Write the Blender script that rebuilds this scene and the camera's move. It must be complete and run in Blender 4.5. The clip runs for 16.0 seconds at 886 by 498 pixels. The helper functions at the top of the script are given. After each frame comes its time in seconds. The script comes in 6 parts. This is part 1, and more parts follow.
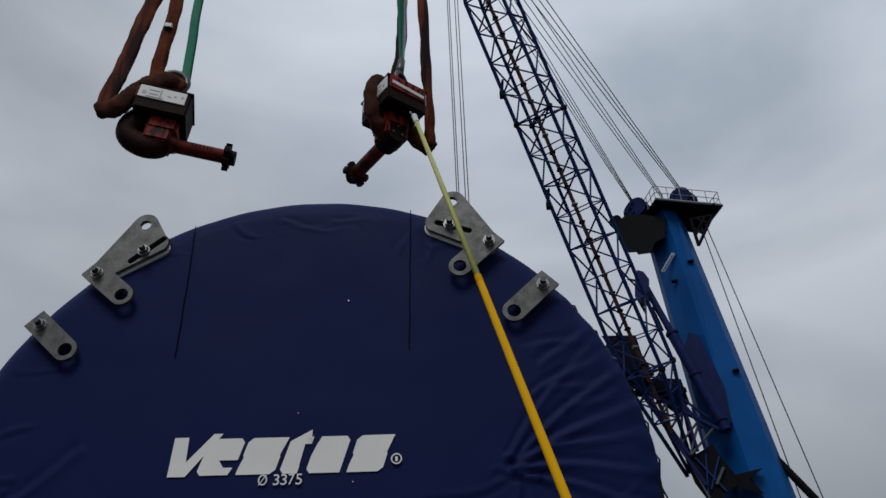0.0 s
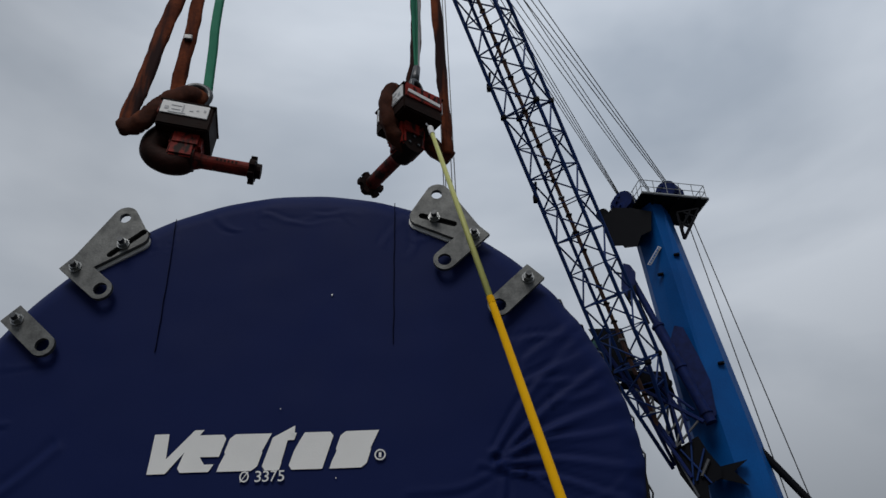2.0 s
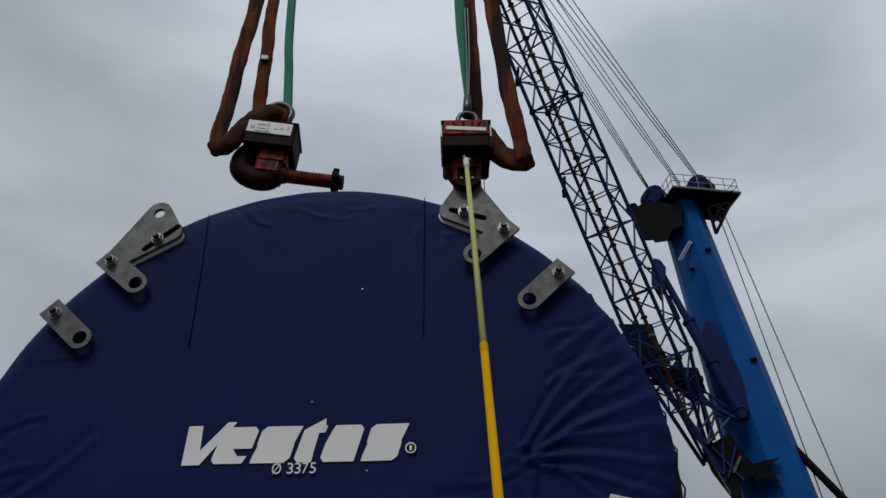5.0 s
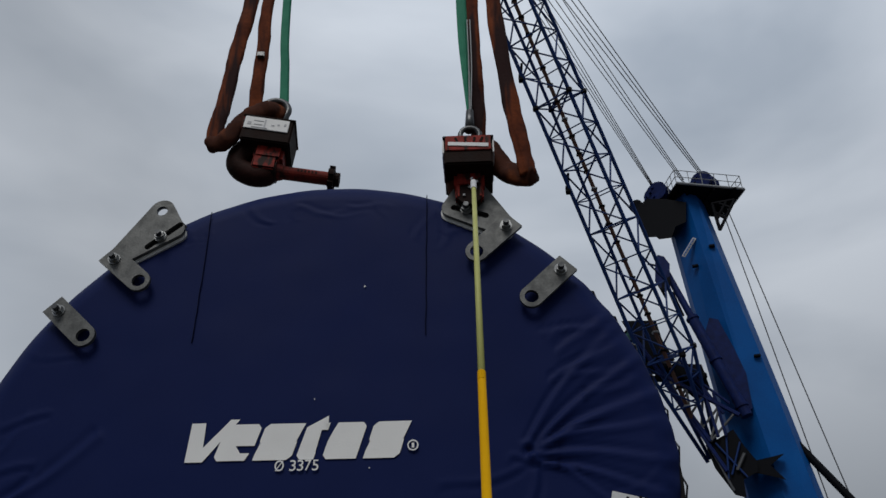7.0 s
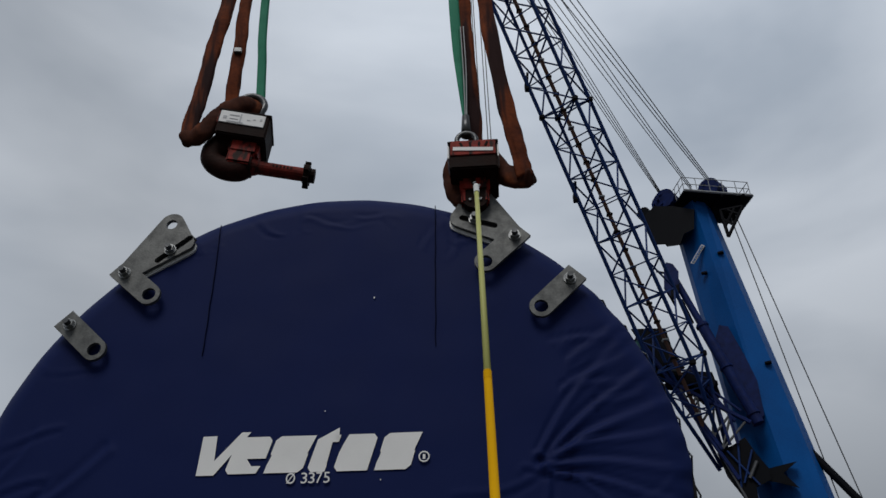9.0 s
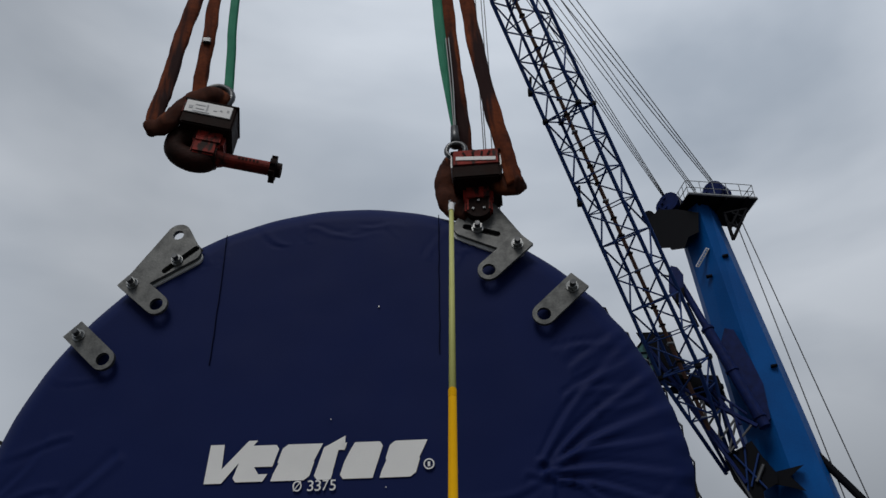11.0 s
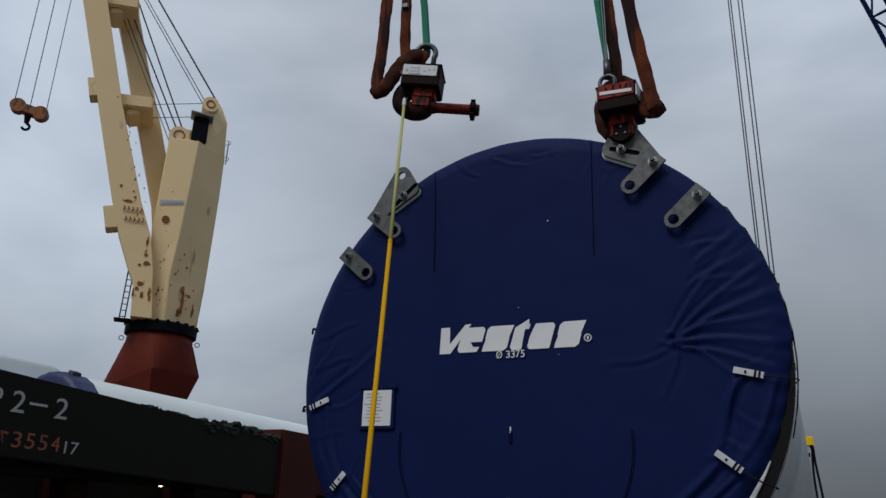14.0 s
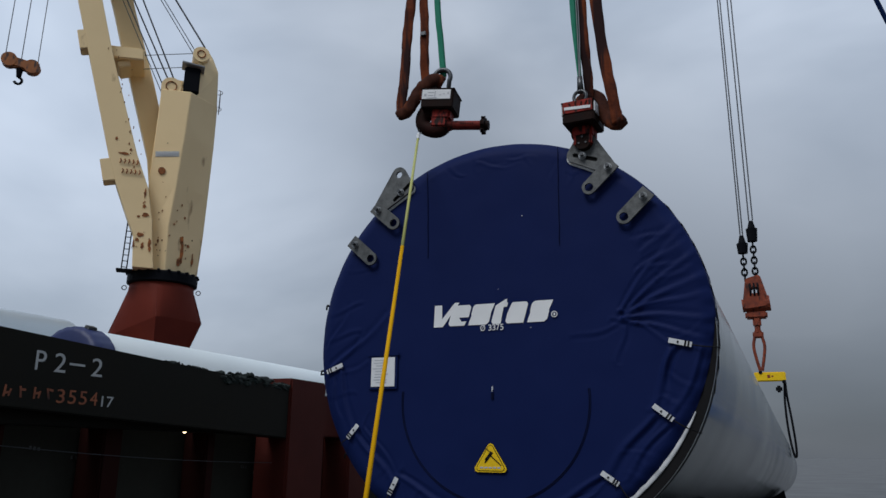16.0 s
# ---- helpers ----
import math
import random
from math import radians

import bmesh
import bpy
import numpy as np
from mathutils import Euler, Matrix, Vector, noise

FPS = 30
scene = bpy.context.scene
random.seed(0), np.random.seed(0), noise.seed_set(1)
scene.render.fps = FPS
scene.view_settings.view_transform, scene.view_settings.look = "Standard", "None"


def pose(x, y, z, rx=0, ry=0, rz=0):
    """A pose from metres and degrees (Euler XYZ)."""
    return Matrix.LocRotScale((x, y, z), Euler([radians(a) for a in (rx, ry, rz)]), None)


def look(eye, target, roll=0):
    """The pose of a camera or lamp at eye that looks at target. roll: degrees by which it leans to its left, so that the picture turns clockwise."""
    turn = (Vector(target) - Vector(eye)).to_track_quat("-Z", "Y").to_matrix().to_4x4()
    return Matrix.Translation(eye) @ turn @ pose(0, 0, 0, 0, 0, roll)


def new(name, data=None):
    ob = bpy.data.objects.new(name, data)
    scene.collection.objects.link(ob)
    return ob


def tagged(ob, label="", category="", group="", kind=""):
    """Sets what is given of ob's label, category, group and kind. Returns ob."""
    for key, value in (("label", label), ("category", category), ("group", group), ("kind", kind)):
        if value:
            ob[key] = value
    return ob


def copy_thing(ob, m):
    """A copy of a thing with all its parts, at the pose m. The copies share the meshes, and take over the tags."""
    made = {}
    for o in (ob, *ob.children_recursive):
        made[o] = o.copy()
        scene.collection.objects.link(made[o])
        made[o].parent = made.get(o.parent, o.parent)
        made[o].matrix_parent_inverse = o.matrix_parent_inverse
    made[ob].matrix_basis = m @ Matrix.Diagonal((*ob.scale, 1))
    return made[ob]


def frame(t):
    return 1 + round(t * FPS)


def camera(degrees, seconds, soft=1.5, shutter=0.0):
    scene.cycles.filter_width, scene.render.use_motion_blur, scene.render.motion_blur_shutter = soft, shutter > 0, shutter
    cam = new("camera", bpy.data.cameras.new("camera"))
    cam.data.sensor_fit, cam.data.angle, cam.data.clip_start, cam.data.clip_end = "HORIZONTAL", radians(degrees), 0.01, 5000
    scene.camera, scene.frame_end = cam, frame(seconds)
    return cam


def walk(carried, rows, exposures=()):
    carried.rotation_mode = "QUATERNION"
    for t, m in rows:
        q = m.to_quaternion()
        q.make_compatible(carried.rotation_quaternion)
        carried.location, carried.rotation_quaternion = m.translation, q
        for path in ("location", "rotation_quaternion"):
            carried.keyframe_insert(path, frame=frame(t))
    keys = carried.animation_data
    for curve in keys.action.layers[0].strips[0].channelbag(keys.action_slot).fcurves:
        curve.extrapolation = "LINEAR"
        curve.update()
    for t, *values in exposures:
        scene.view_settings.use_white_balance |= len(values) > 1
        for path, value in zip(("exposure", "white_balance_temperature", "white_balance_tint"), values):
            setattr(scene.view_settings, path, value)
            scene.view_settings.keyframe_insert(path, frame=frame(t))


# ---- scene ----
cam = camera(59.0, 16.0)
PATH = [
    (0, (0.753, -3.581, 1.542), (0.737, -1.918, 2.653), -1.3),
    (0.5, (0.742, -3.623, 1.502), (0.75, -1.952, 2.602), -1.8),
    (1, (0.759, -3.548, 1.552), (0.77, -1.871, 2.641), -1.9),
    (1.5, (0.768, -3.537, 1.566), (0.778, -1.862, 2.659), -2.0),
    (2, (0.767, -3.544, 1.568), (0.783, -1.871, 2.664), -1.9),
    (2.5, (0.768, -3.554, 1.568), (0.768, -1.884, 2.668), -1.7),
    (3, (0.765, -3.562, 1.566), (0.745, -1.888, 2.661), -0.8),
    (3.5, (0.761, -3.563, 1.572), (0.733, -1.893, 2.672), -0.7),
    (4, (0.759, -3.563, 1.562), (0.72, -1.897, 2.669), -0.6),
    (4.5, (0.758, -3.545, 1.562), (0.707, -1.871, 2.655), -0.6),
    (7, (0.766, -3.548, 1.564), (0.7, -1.866, 2.644), -0.5),
    (7.5, (0.76, -3.555, 1.563), (0.689, -1.881, 2.655), -0.2),
    (8, (0.758, -3.551, 1.564), (0.681, -1.877, 2.657), -0.4),
    (10.5, (0.765, -3.57, 1.569), (0.68, -1.911, 2.683), -0.9),
    (11, (0.769, -3.602, 1.562), (0.673, -1.942, 2.672), -0.9),
    (11.5, (0.86, -3.672, 1.544), (0.489, -2.0, 2.577), -0.0),
    (12, (1.075, -3.834, 1.538), (0.492, -2.181, 2.501), 0.9),
    (12.5, (1.217, -4.127, 1.559), (0.517, -2.459, 2.412), 1.9),
    (13, (1.404, -4.399, 1.563), (0.626, -2.755, 2.394), 1.8),
    (13.5, (1.580, -4.678, 1.577), (0.739, -3.010, 2.293), 2.7),
    (14, (1.637, -5.026, 1.599), (0.871, -3.297, 2.251), 2.0),
    (14.5, (1.786, -5.297, 1.611), (0.972, -3.603, 2.292), 2.5),
    (15, (1.920, -5.568, 1.611), (1.099, -3.839, 2.193), 2.5),
    (15.5, (1.982, -5.896, 1.612), (1.267, -4.101, 2.130), 1.3),
    (16, (2.116, -6.116, 1.664), (1.352, -4.338, 2.167), 0.8),
]
EXPOSURES = [(0, -0.24, 6500, 10), (11.0, -0.23, 6550, 10), (12.0, 0.0, 6850, 10), (13.0, -0.08, 6650, 10), (14.0, -0.12, 6250, 10), (15.5, -0.06, 6050, 10), (16.0, 0.06, 6050, 10)]
walk(cam, [(t, look(eye, target, roll)) for t, eye, target, roll in PATH], EXPOSURES)

# ---- world, light ----
world = bpy.data.worlds.new("overcast_sky")
scene.world = world
world.use_nodes = True
wn, wl = world.node_tree.nodes, world.node_tree.links
wn.clear()
w_out = wn.new("ShaderNodeOutputWorld")
w_bg = wn.new("ShaderNodeBackground")
w_sky = wn.new("ShaderNodeTexSky")
w_sky.sky_type, w_sky.sun_disc = "NISHITA", False
w_sky.sun_elevation, w_sky.sun_rotation = radians(52), radians(-166)
w_co = wn.new("ShaderNodeTexCoord")
w_map = wn.new("ShaderNodeMapping")
w_map.inputs["Scale"].default_value = (1.0, 1.0, 2.2)
w_noise = wn.new("ShaderNodeTexNoise")
w_noise.inputs["Scale"].default_value = 1.7
w_noise.inputs["Detail"].default_value = 5.0
w_noise.inputs["Roughness"].default_value = 0.44
w_noise.inputs["Distortion"].default_value = 0.35
w_ramp = wn.new("ShaderNodeValToRGB")
w_ramp.color_ramp.elements[0].position = 0.36
w_ramp.color_ramp.elements[0].color = (0.26, 0.295, 0.34, 1)
w_ramp.color_ramp.elements[1].position = 0.63
w_ramp.color_ramp.elements[1].color = (0.50, 0.535, 0.58, 1)
w_mix = wn.new("ShaderNodeMix")
w_mix.data_type, w_mix.blend_type = "RGBA", "ADD"
w_mix.inputs[0].default_value = 0.012
wl.new(w_co.outputs["Generated"], w_map.inputs["Vector"])
wl.new(w_map.outputs["Vector"], w_noise.inputs["Vector"])
wl.new(w_noise.outputs["Fac"], w_ramp.inputs["Fac"])
wl.new(w_ramp.outputs["Color"], w_mix.inputs[6])
wl.new(w_sky.outputs["Color"], w_mix.inputs[7])
w_sep = wn.new("ShaderNodeSeparateXYZ")
w_rise = wn.new("ShaderNodeMapRange")
w_rise.inputs["From Min"].default_value, w_rise.inputs["From Max"].default_value = 0.0, 0.75
w_rise.inputs["To Min"].default_value, w_rise.inputs["To Max"].default_value = 0.38, 1.38
w_mul = wn.new("ShaderNodeMix")
w_mul.data_type, w_mul.blend_type = "RGBA", "MULTIPLY"
w_mul.inputs[0].default_value = 1.0
wl.new(w_co.outputs["Generated"], w_sep.inputs[0])
wl.new(w_sep.outputs["Z"], w_rise.inputs["Value"])
wl.new(w_mix.outputs[2], w_mul.inputs[6])
w_side = wn.new("ShaderNodeVectorMath")   # the sky is lighter towards the hidden sun
w_side.operation = "DOT_PRODUCT"
w_side.inputs[1].default_value = (-0.91, 0.41, 0.0)
w_glow = wn.new("ShaderNodeMapRange")
w_glow.inputs["From Min"].default_value, w_glow.inputs["From Max"].default_value = 0.62, 0.98
w_glow.interpolation_type = "SMOOTHSTEP"
w_glow.inputs["To Min"].default_value, w_glow.inputs["To Max"].default_value = 0.84, 1.95
w_front = wn.new("ShaderNodeVectorMath")   # and round the bright gap high ahead
w_front.operation = "DOT_PRODUCT"
w_front.inputs[1].default_value = (0.25, 0.60, 0.76)
w_gap = wn.new("ShaderNodeMapRange")
w_gap.interpolation_type = "SMOOTHSTEP"
w_gap.inputs["From Min"].default_value, w_gap.inputs["From Max"].default_value = 0.66, 1.0
w_gap.inputs["To Min"].default_value, w_gap.inputs["To Max"].default_value = 0.82, 1.42
w_three = wn.new("ShaderNodeMath")
w_three.operation = "MULTIPLY"
wl.new(w_co.outputs["Generated"], w_front.inputs[0])
wl.new(w_front.outputs["Value"], w_gap.inputs["Value"])
w_both = wn.new("ShaderNodeMath")
w_both.operation = "MULTIPLY"
wl.new(w_co.outputs["Generated"], w_side.inputs[0])
wl.new(w_side.outputs["Value"], w_glow.inputs["Value"])
wl.new(w_rise.outputs[0], w_both.inputs[0])
wl.new(w_glow.outputs[0], w_both.inputs[1])
wl.new(w_both.outputs[0], w_three.inputs[0])
wl.new(w_gap.outputs[0], w_three.inputs[1])
wl.new(w_three.outputs[0], w_mul.inputs[7])
wl.new(w_mul.outputs[2], w_bg.inputs["Color"])
w_bg.inputs["Strength"].default_value = 1.02
wl.new(w_bg.outputs["Background"], w_out.inputs["Surface"])
sun_data = bpy.data.lights.new("sun", "SUN")
sun_data.energy, sun_data.angle, sun_data.color = 1.5, radians(25), (1.0, 0.97, 0.92)
sun = new("sun", sun_data)
sun.matrix_world = look((-5, -20, 26), (0, 0, 0))
scene.view_settings.exposure = 0.0


# ---- materials ----
def material(name, base, second, rough=0.6, metal=0.0, scale=3.0, fine=60.0, bump=0.1, amount=0.5, stain=None, stain_at=0.62, gloss=0.5, crease=0.0, streak=0.35):
    """A worn surface: two colours mixed by a coarse and a fine noise, stains by a third, and a fine bump."""
    m = bpy.data.materials.new(name)
    m.use_nodes = True
    n, l = m.node_tree.nodes, m.node_tree.links
    p = n["Principled BSDF"]
    co = n.new("ShaderNodeTexCoord")
    a, b = n.new("ShaderNodeTexNoise"), n.new("ShaderNodeTexNoise")
    a.inputs["Scale"].default_value, a.inputs["Detail"].default_value = scale, 6
    b.inputs["Scale"].default_value, b.inputs["Detail"].default_value = fine, 3
    l.new(co.outputs["Object"], a.inputs["Vector"])
    l.new(co.outputs["Object"], b.inputs["Vector"])
    add = n.new("ShaderNodeMath")
    add.operation = "MULTIPLY_ADD"
    add.inputs[1].default_value = 0.4
    l.new(b.outputs["Fac"], add.inputs[0])
    l.new(a.outputs["Fac"], add.inputs[2])
    ramp = n.new("ShaderNodeMapRange")
    ramp.inputs["From Min"].default_value, ramp.inputs["From Max"].default_value = 0.5, 0.95
    ramp.inputs["To Max"].default_value = amount
    l.new(add.outputs[0], ramp.inputs["Value"])
    mix = n.new("ShaderNodeMix")
    mix.data_type = "RGBA"
    mix.inputs[6].default_value, mix.inputs[7].default_value = (*base, 1), (*second, 1)
    l.new(ramp.outputs[0], mix.inputs[0])
    colour = mix.outputs[2]
    if stain:
        c = n.new("ShaderNodeTexNoise")
        c.inputs["Scale"].default_value, c.inputs["Detail"].default_value = scale * 1.7, 8
        mapping = n.new("ShaderNodeMapping")
        mapping.inputs["Scale"].default_value = (1, 1, streak)
        l.new(co.outputs["Object"], mapping.inputs["Vector"])
        l.new(mapping.outputs[0], c.inputs["Vector"])
        r = n.new("ShaderNodeMapRange")
        r.inputs["From Min"].default_value, r.inputs["From Max"].default_value = stain_at, stain_at + 0.1
        l.new(c.outputs["Fac"], r.inputs["Value"])
        m2 = n.new("ShaderNodeMix")
        m2.data_type = "RGBA"
        l.new(r.outputs[0], m2.inputs[0])
        l.new(colour, m2.inputs[6])
        m2.inputs[7].default_value = (*stain, 1)
        colour = m2.outputs[2]
    l.new(colour, p.inputs["Base Color"])
    rr = n.new("ShaderNodeMapRange")
    rr.inputs["To Min"].default_value, rr.inputs["To Max"].default_value = max(rough - 0.12, 0.03), min(rough + 0.12, 1)
    l.new(a.outputs["Fac"], rr.inputs["Value"])
    l.new(rr.outputs[0], p.inputs["Roughness"])
    p.inputs["Metallic"].default_value = metal
    p.inputs["Specular IOR Level"].default_value = gloss
    if bump:
        bp = n.new("ShaderNodeBump")
        bp.inputs["Strength"].default_value, bp.inputs["Distance"].default_value = bump, 0.01
        l.new(b.outputs["Fac"], bp.inputs["Height"])
        l.new(bp.outputs[0], p.inputs["Normal"])
        if crease:   # soft ridged creases
            e = n.new("ShaderNodeTexNoise")
            e.noise_type = "RIDGED_MULTIFRACTAL"
            e.inputs["Scale"].default_value, e.inputs["Detail"].default_value, e.inputs["Roughness"].default_value = 2.2, 4, 0.45
            l.new(co.outputs["Object"], e.inputs["Vector"])
            b2 = n.new("ShaderNodeBump")
            b2.inputs["Strength"].default_value, b2.inputs["Distance"].default_value = crease, 0.02
            l.new(e.outputs["Fac"], b2.inputs["Height"])
            l.new(b2.outputs[0], bp.inputs["Normal"])
    return m


TARP = material("blue_tarpaulin", (0.0060, 0.0132, 0.069), (0.0082, 0.0164, 0.083), 0.58, scale=2.5, fine=240, bump=0.08, gloss=0.07, crease=0.30)
TARP_FAR = material("blue_tarpaulin_far", (0.006, 0.015, 0.080), (0.009, 0.019, 0.10), 0.55, scale=3, fine=40)
SEAM = material("dark_seam", (0.005, 0.007, 0.024), (0.007, 0.009, 0.032), 0.8, gloss=0.05)
PRINT = material("white_print", (0.80, 0.81, 0.81), (0.70, 0.71, 0.72), 0.6, scale=6, fine=150)
PAPER = material("white_paper", (0.75, 0.76, 0.77), (0.62, 0.64, 0.66), 0.5, scale=5)
INK = material("faint_ink", (0.42, 0.44, 0.47), (0.52, 0.53, 0.56), 0.6)
TAG = material("white_strap", (0.68, 0.69, 0.70), (0.4, 0.42, 0.44), 0.6, scale=14)
BLACK = material("black_rubber", (0.007, 0.007, 0.008), (0.014, 0.013, 0.013), 0.7, scale=8, gloss=0.15)
YELLOW = material("yellow_sign", (0.85, 0.56, 0.008), (0.74, 0.47, 0.008), 0.5, scale=10, gloss=0.2)
GALV = material("galvanised_steel", (0.135, 0.14, 0.138), (0.045, 0.048, 0.05), 0.5, 0.35, scale=16, fine=90, bump=0.12, amount=0.9)
BOLT = material("bolt_steel", (0.34, 0.35, 0.35), (0.18, 0.19, 0.20), 0.35, 0.85, scale=30)
# the white shell's shaded side is put into this grey base
TOWER_GREY = material("shaded_tower_paint", (0.125, 0.145, 0.145), (0.100, 0.115, 0.115), 0.16, scale=0.7, fine=25, bump=0.02, stain=(0.24, 0.27, 0.275), stain_at=0.66, gloss=0.9)
WHITE_STEEL = material("white_painted_steel", (0.62, 0.68, 0.70), (0.54, 0.60, 0.63), 0.34, scale=0.7, fine=25, bump=0.02)
BARE = material("flange_edge", (0.7, 0.72, 0.72), (0.55, 0.57, 0.58), 0.45, scale=4)
RED = material("red_paint", (0.20, 0.020, 0.013), (0.045, 0.010, 0.008), 0.6, 0.0, scale=9, fine=70, bump=0.2, amount=0.9, stain=(0.025, 0.010, 0.008), stain_at=0.51, gloss=0.12)
RED_BRIGHT = material("bright_red_paint", (0.34, 0.026, 0.017), (0.09, 0.013, 0.010), 0.6, scale=14, fine=60, amount=1.0, stain=(0.020, 0.009, 0.008), stain_at=0.50, gloss=0.15)
DARK_STEEL = material("dark_greasy_steel", (0.009, 0.005, 0.0045), (0.028, 0.010, 0.007), 0.7, 0.0, scale=12, fine=70, bump=0.25, gloss=0.10)
SLING = material("brown_sling", (0.185, 0.046, 0.016), (0.055, 0.016, 0.011), 0.85, scale=5, fine=45, bump=0.3, amount=1.0, stain=(0.026, 0.012, 0.012), stain_at=0.475, gloss=0.1, streak=0.10)
# shade under the shackle's box is put into this dark red
BOW = material("shaded_red_steel", (0.030, 0.008, 0.006), (0.009, 0.005, 0.004), 0.7, scale=8, fine=60, bump=0.25, amount=1.0, gloss=0.10)
# a darker brown than SLING with lighter streaks, for the loops
SLING_DEEP = material("deep_brown_sling", (0.070, 0.022, 0.012), (0.022, 0.010, 0.009), 0.85, scale=5, fine=45, bump=0.35, amount=1.0, stain=(0.13, 0.036, 0.014), stain_at=0.56, gloss=0.1, streak=0.3)
GREEN = material("green_webbing", (0.010, 0.22, 0.125), (0.012, 0.14, 0.085), 0.8, scale=8, fine=160, bump=0.4)
SHACKLE = material("grey_shackle", (0.10, 0.105, 0.11), (0.045, 0.045, 0.05), 0.4, 0.8, scale=18)
POLE_TOP = material("pale_fibreglass", (0.45, 0.46, 0.15), (0.36, 0.37, 0.12), 0.5, scale=6, gloss=0.25)
POLE_LOW = material("orange_fibreglass", (0.60, 0.32, 0.003), (0.52, 0.26, 0.003), 0.8, scale=6, gloss=0.04)
CRANE_BLUE = material("blue_crane_paint", (0.002, 0.085, 0.32), (0.002, 0.050, 0.20), 0.5, scale=0.35, fine=12, bump=0.03, amount=0.9, gloss=0.12)
CRANE_NAVY = material("lattice_blue", (0.010, 0.036, 0.15), (0.012, 0.024, 0.08), 0.55, scale=1.5, fine=20, gloss=0.12)
CRANE_SHEAVE = material("navy_crane_paint", (0.008, 0.020, 0.105), (0.007, 0.011, 0.045), 0.55, scale=3, fine=20, amount=0.9, gloss=0.08)
CRANE_DARK = material("dark_machinery", (0.004, 0.005, 0.008), (0.010, 0.010, 0.012), 0.65, scale=2, fine=20, gloss=0.06)
RUST_CORD = material("brown_rope", (0.10, 0.045, 0.03), (0.06, 0.03, 0.025), 0.7, scale=5)
ROPE = material("steel_rope", (0.06, 0.065, 0.075), (0.10, 0.105, 0.115), 0.5, 0.4, scale=20)
RAIL = material("grey_rail", (0.25, 0.27, 0.29), (0.18, 0.19, 0.21), 0.5, scale=5)
CREAM = material("cream_crane_paint", (0.90, 0.69, 0.38), (0.83, 0.62, 0.33), 0.5, scale=0.5, fine=14, bump=0.05, stain=(0.20, 0.075, 0.025), stain_at=0.66, gloss=0.3)
RUST = material("rust", (0.40, 0.13, 0.028), (0.045, 0.020, 0.012), 0.85, amount=1.0, scale=3, fine=40, bump=0.3)
OXIDE = material("red_oxide_paint", (0.150, 0.024, 0.013), (0.105, 0.019, 0.012), 0.65, scale=0.8, fine=16, bump=0.06, gloss=0.15)
HULL = material("black_hull_paint", (0.015, 0.0145, 0.0115), (0.020, 0.016, 0.012), 0.6, scale=0.8, fine=14, bump=0.12, stain=(0.014, 0.006, 0.004), gloss=0.08)
HULL_RED = material("brown_hull_paint", (0.075, 0.013, 0.009), (0.040, 0.010, 0.008), 0.65, scale=0.9, fine=14, bump=0.1, gloss=0.15)
# HULL_RED darkened: carries the shade under the ship's edge
HULL_SHADED = material("shaded_hull_paint", (0.024, 0.006, 0.005), (0.016, 0.006, 0.005), 0.75, scale=0.9, fine=14, bump=0.1, gloss=0.05)
# paler than HULL: brightness for the shadowed recess is put into the colour
HULL_LIFTED = material("lifted_hull_plating", (0.045, 0.045, 0.037), (0.030, 0.026, 0.022), 0.8, scale=0.7, fine=12, bump=0.15, stain=(0.035, 0.014, 0.010), gloss=0.05)
NET = material("dark_green_net", (0.003, 0.010, 0.007), (0.007, 0.009, 0.007), 0.9, scale=6, fine=40, bump=0.6)
FADED = material("faded_orange_letters", (0.42, 0.13, 0.05), (0.16, 0.05, 0.03), 0.7, scale=7, amount=1.0, stain=(0.03, 0.015, 0.012), stain_at=0.58)
PALE = material("pale_letters", (0.52, 0.53, 0.52), (0.36, 0.37, 0.37), 0.6, scale=6)
ORANGE = material("orange_block_paint", (0.38, 0.12, 0.016), (0.18, 0.06, 0.016), 0.55, scale=3, fine=30, amount=0.9, stain=(0.05, 0.02, 0.012), stain_at=0.54)
HOOK_RED = material("orange_red_paint", (0.27, 0.055, 0.022), (0.10, 0.026, 0.018), 0.6, scale=5, fine=30, amount=1.0, stain=(0.035, 0.015, 0.012), stain_at=0.56, gloss=0.25)
GLASS = material("teal_cab_glass", (0.06, 0.20, 0.19), (0.04, 0.13, 0.13), 0.08, scale=2, bump=0)
QUAY = material("wet_concrete", (0.046, 0.043, 0.038), (0.030, 0.028, 0.026), 0.40, scale=0.35, fine=9, bump=0.25)
LAMP = bpy.data.materials.new("lamp_glow")
LAMP.use_nodes = True
LAMP.node_tree.nodes["Principled BSDF"].inputs["Emission Color"].default_value = (1.0, 0.75, 0.4, 1)
LAMP.node_tree.nodes["Principled BSDF"].inputs["Emission Strength"].default_value = 6.0


# ---- helpers for meshes ----
def thing(name, label, category, at=None, group="", kind=""):
    ob = new(name)
    ob.empty_display_size = 0.2
    if at is not None:
        ob.matrix_world = at
    return tagged(ob, label, category, group, kind)


def mesh_of(bm, name, mat, smooth=False):
    bmesh.ops.recalc_face_normals(bm, faces=bm.faces)
    me = bpy.data.meshes.new(name)
    for f in bm.faces:
        f.smooth = smooth
    bm.to_mesh(me)
    bm.free()
    me.materials.append(mat)
    return me


def part(name, bm, mat, parent=None, label="", smooth=False):
    ob = new(name, mesh_of(bm, name, mat, smooth))
    ob.parent = parent
    return tagged(ob, label)


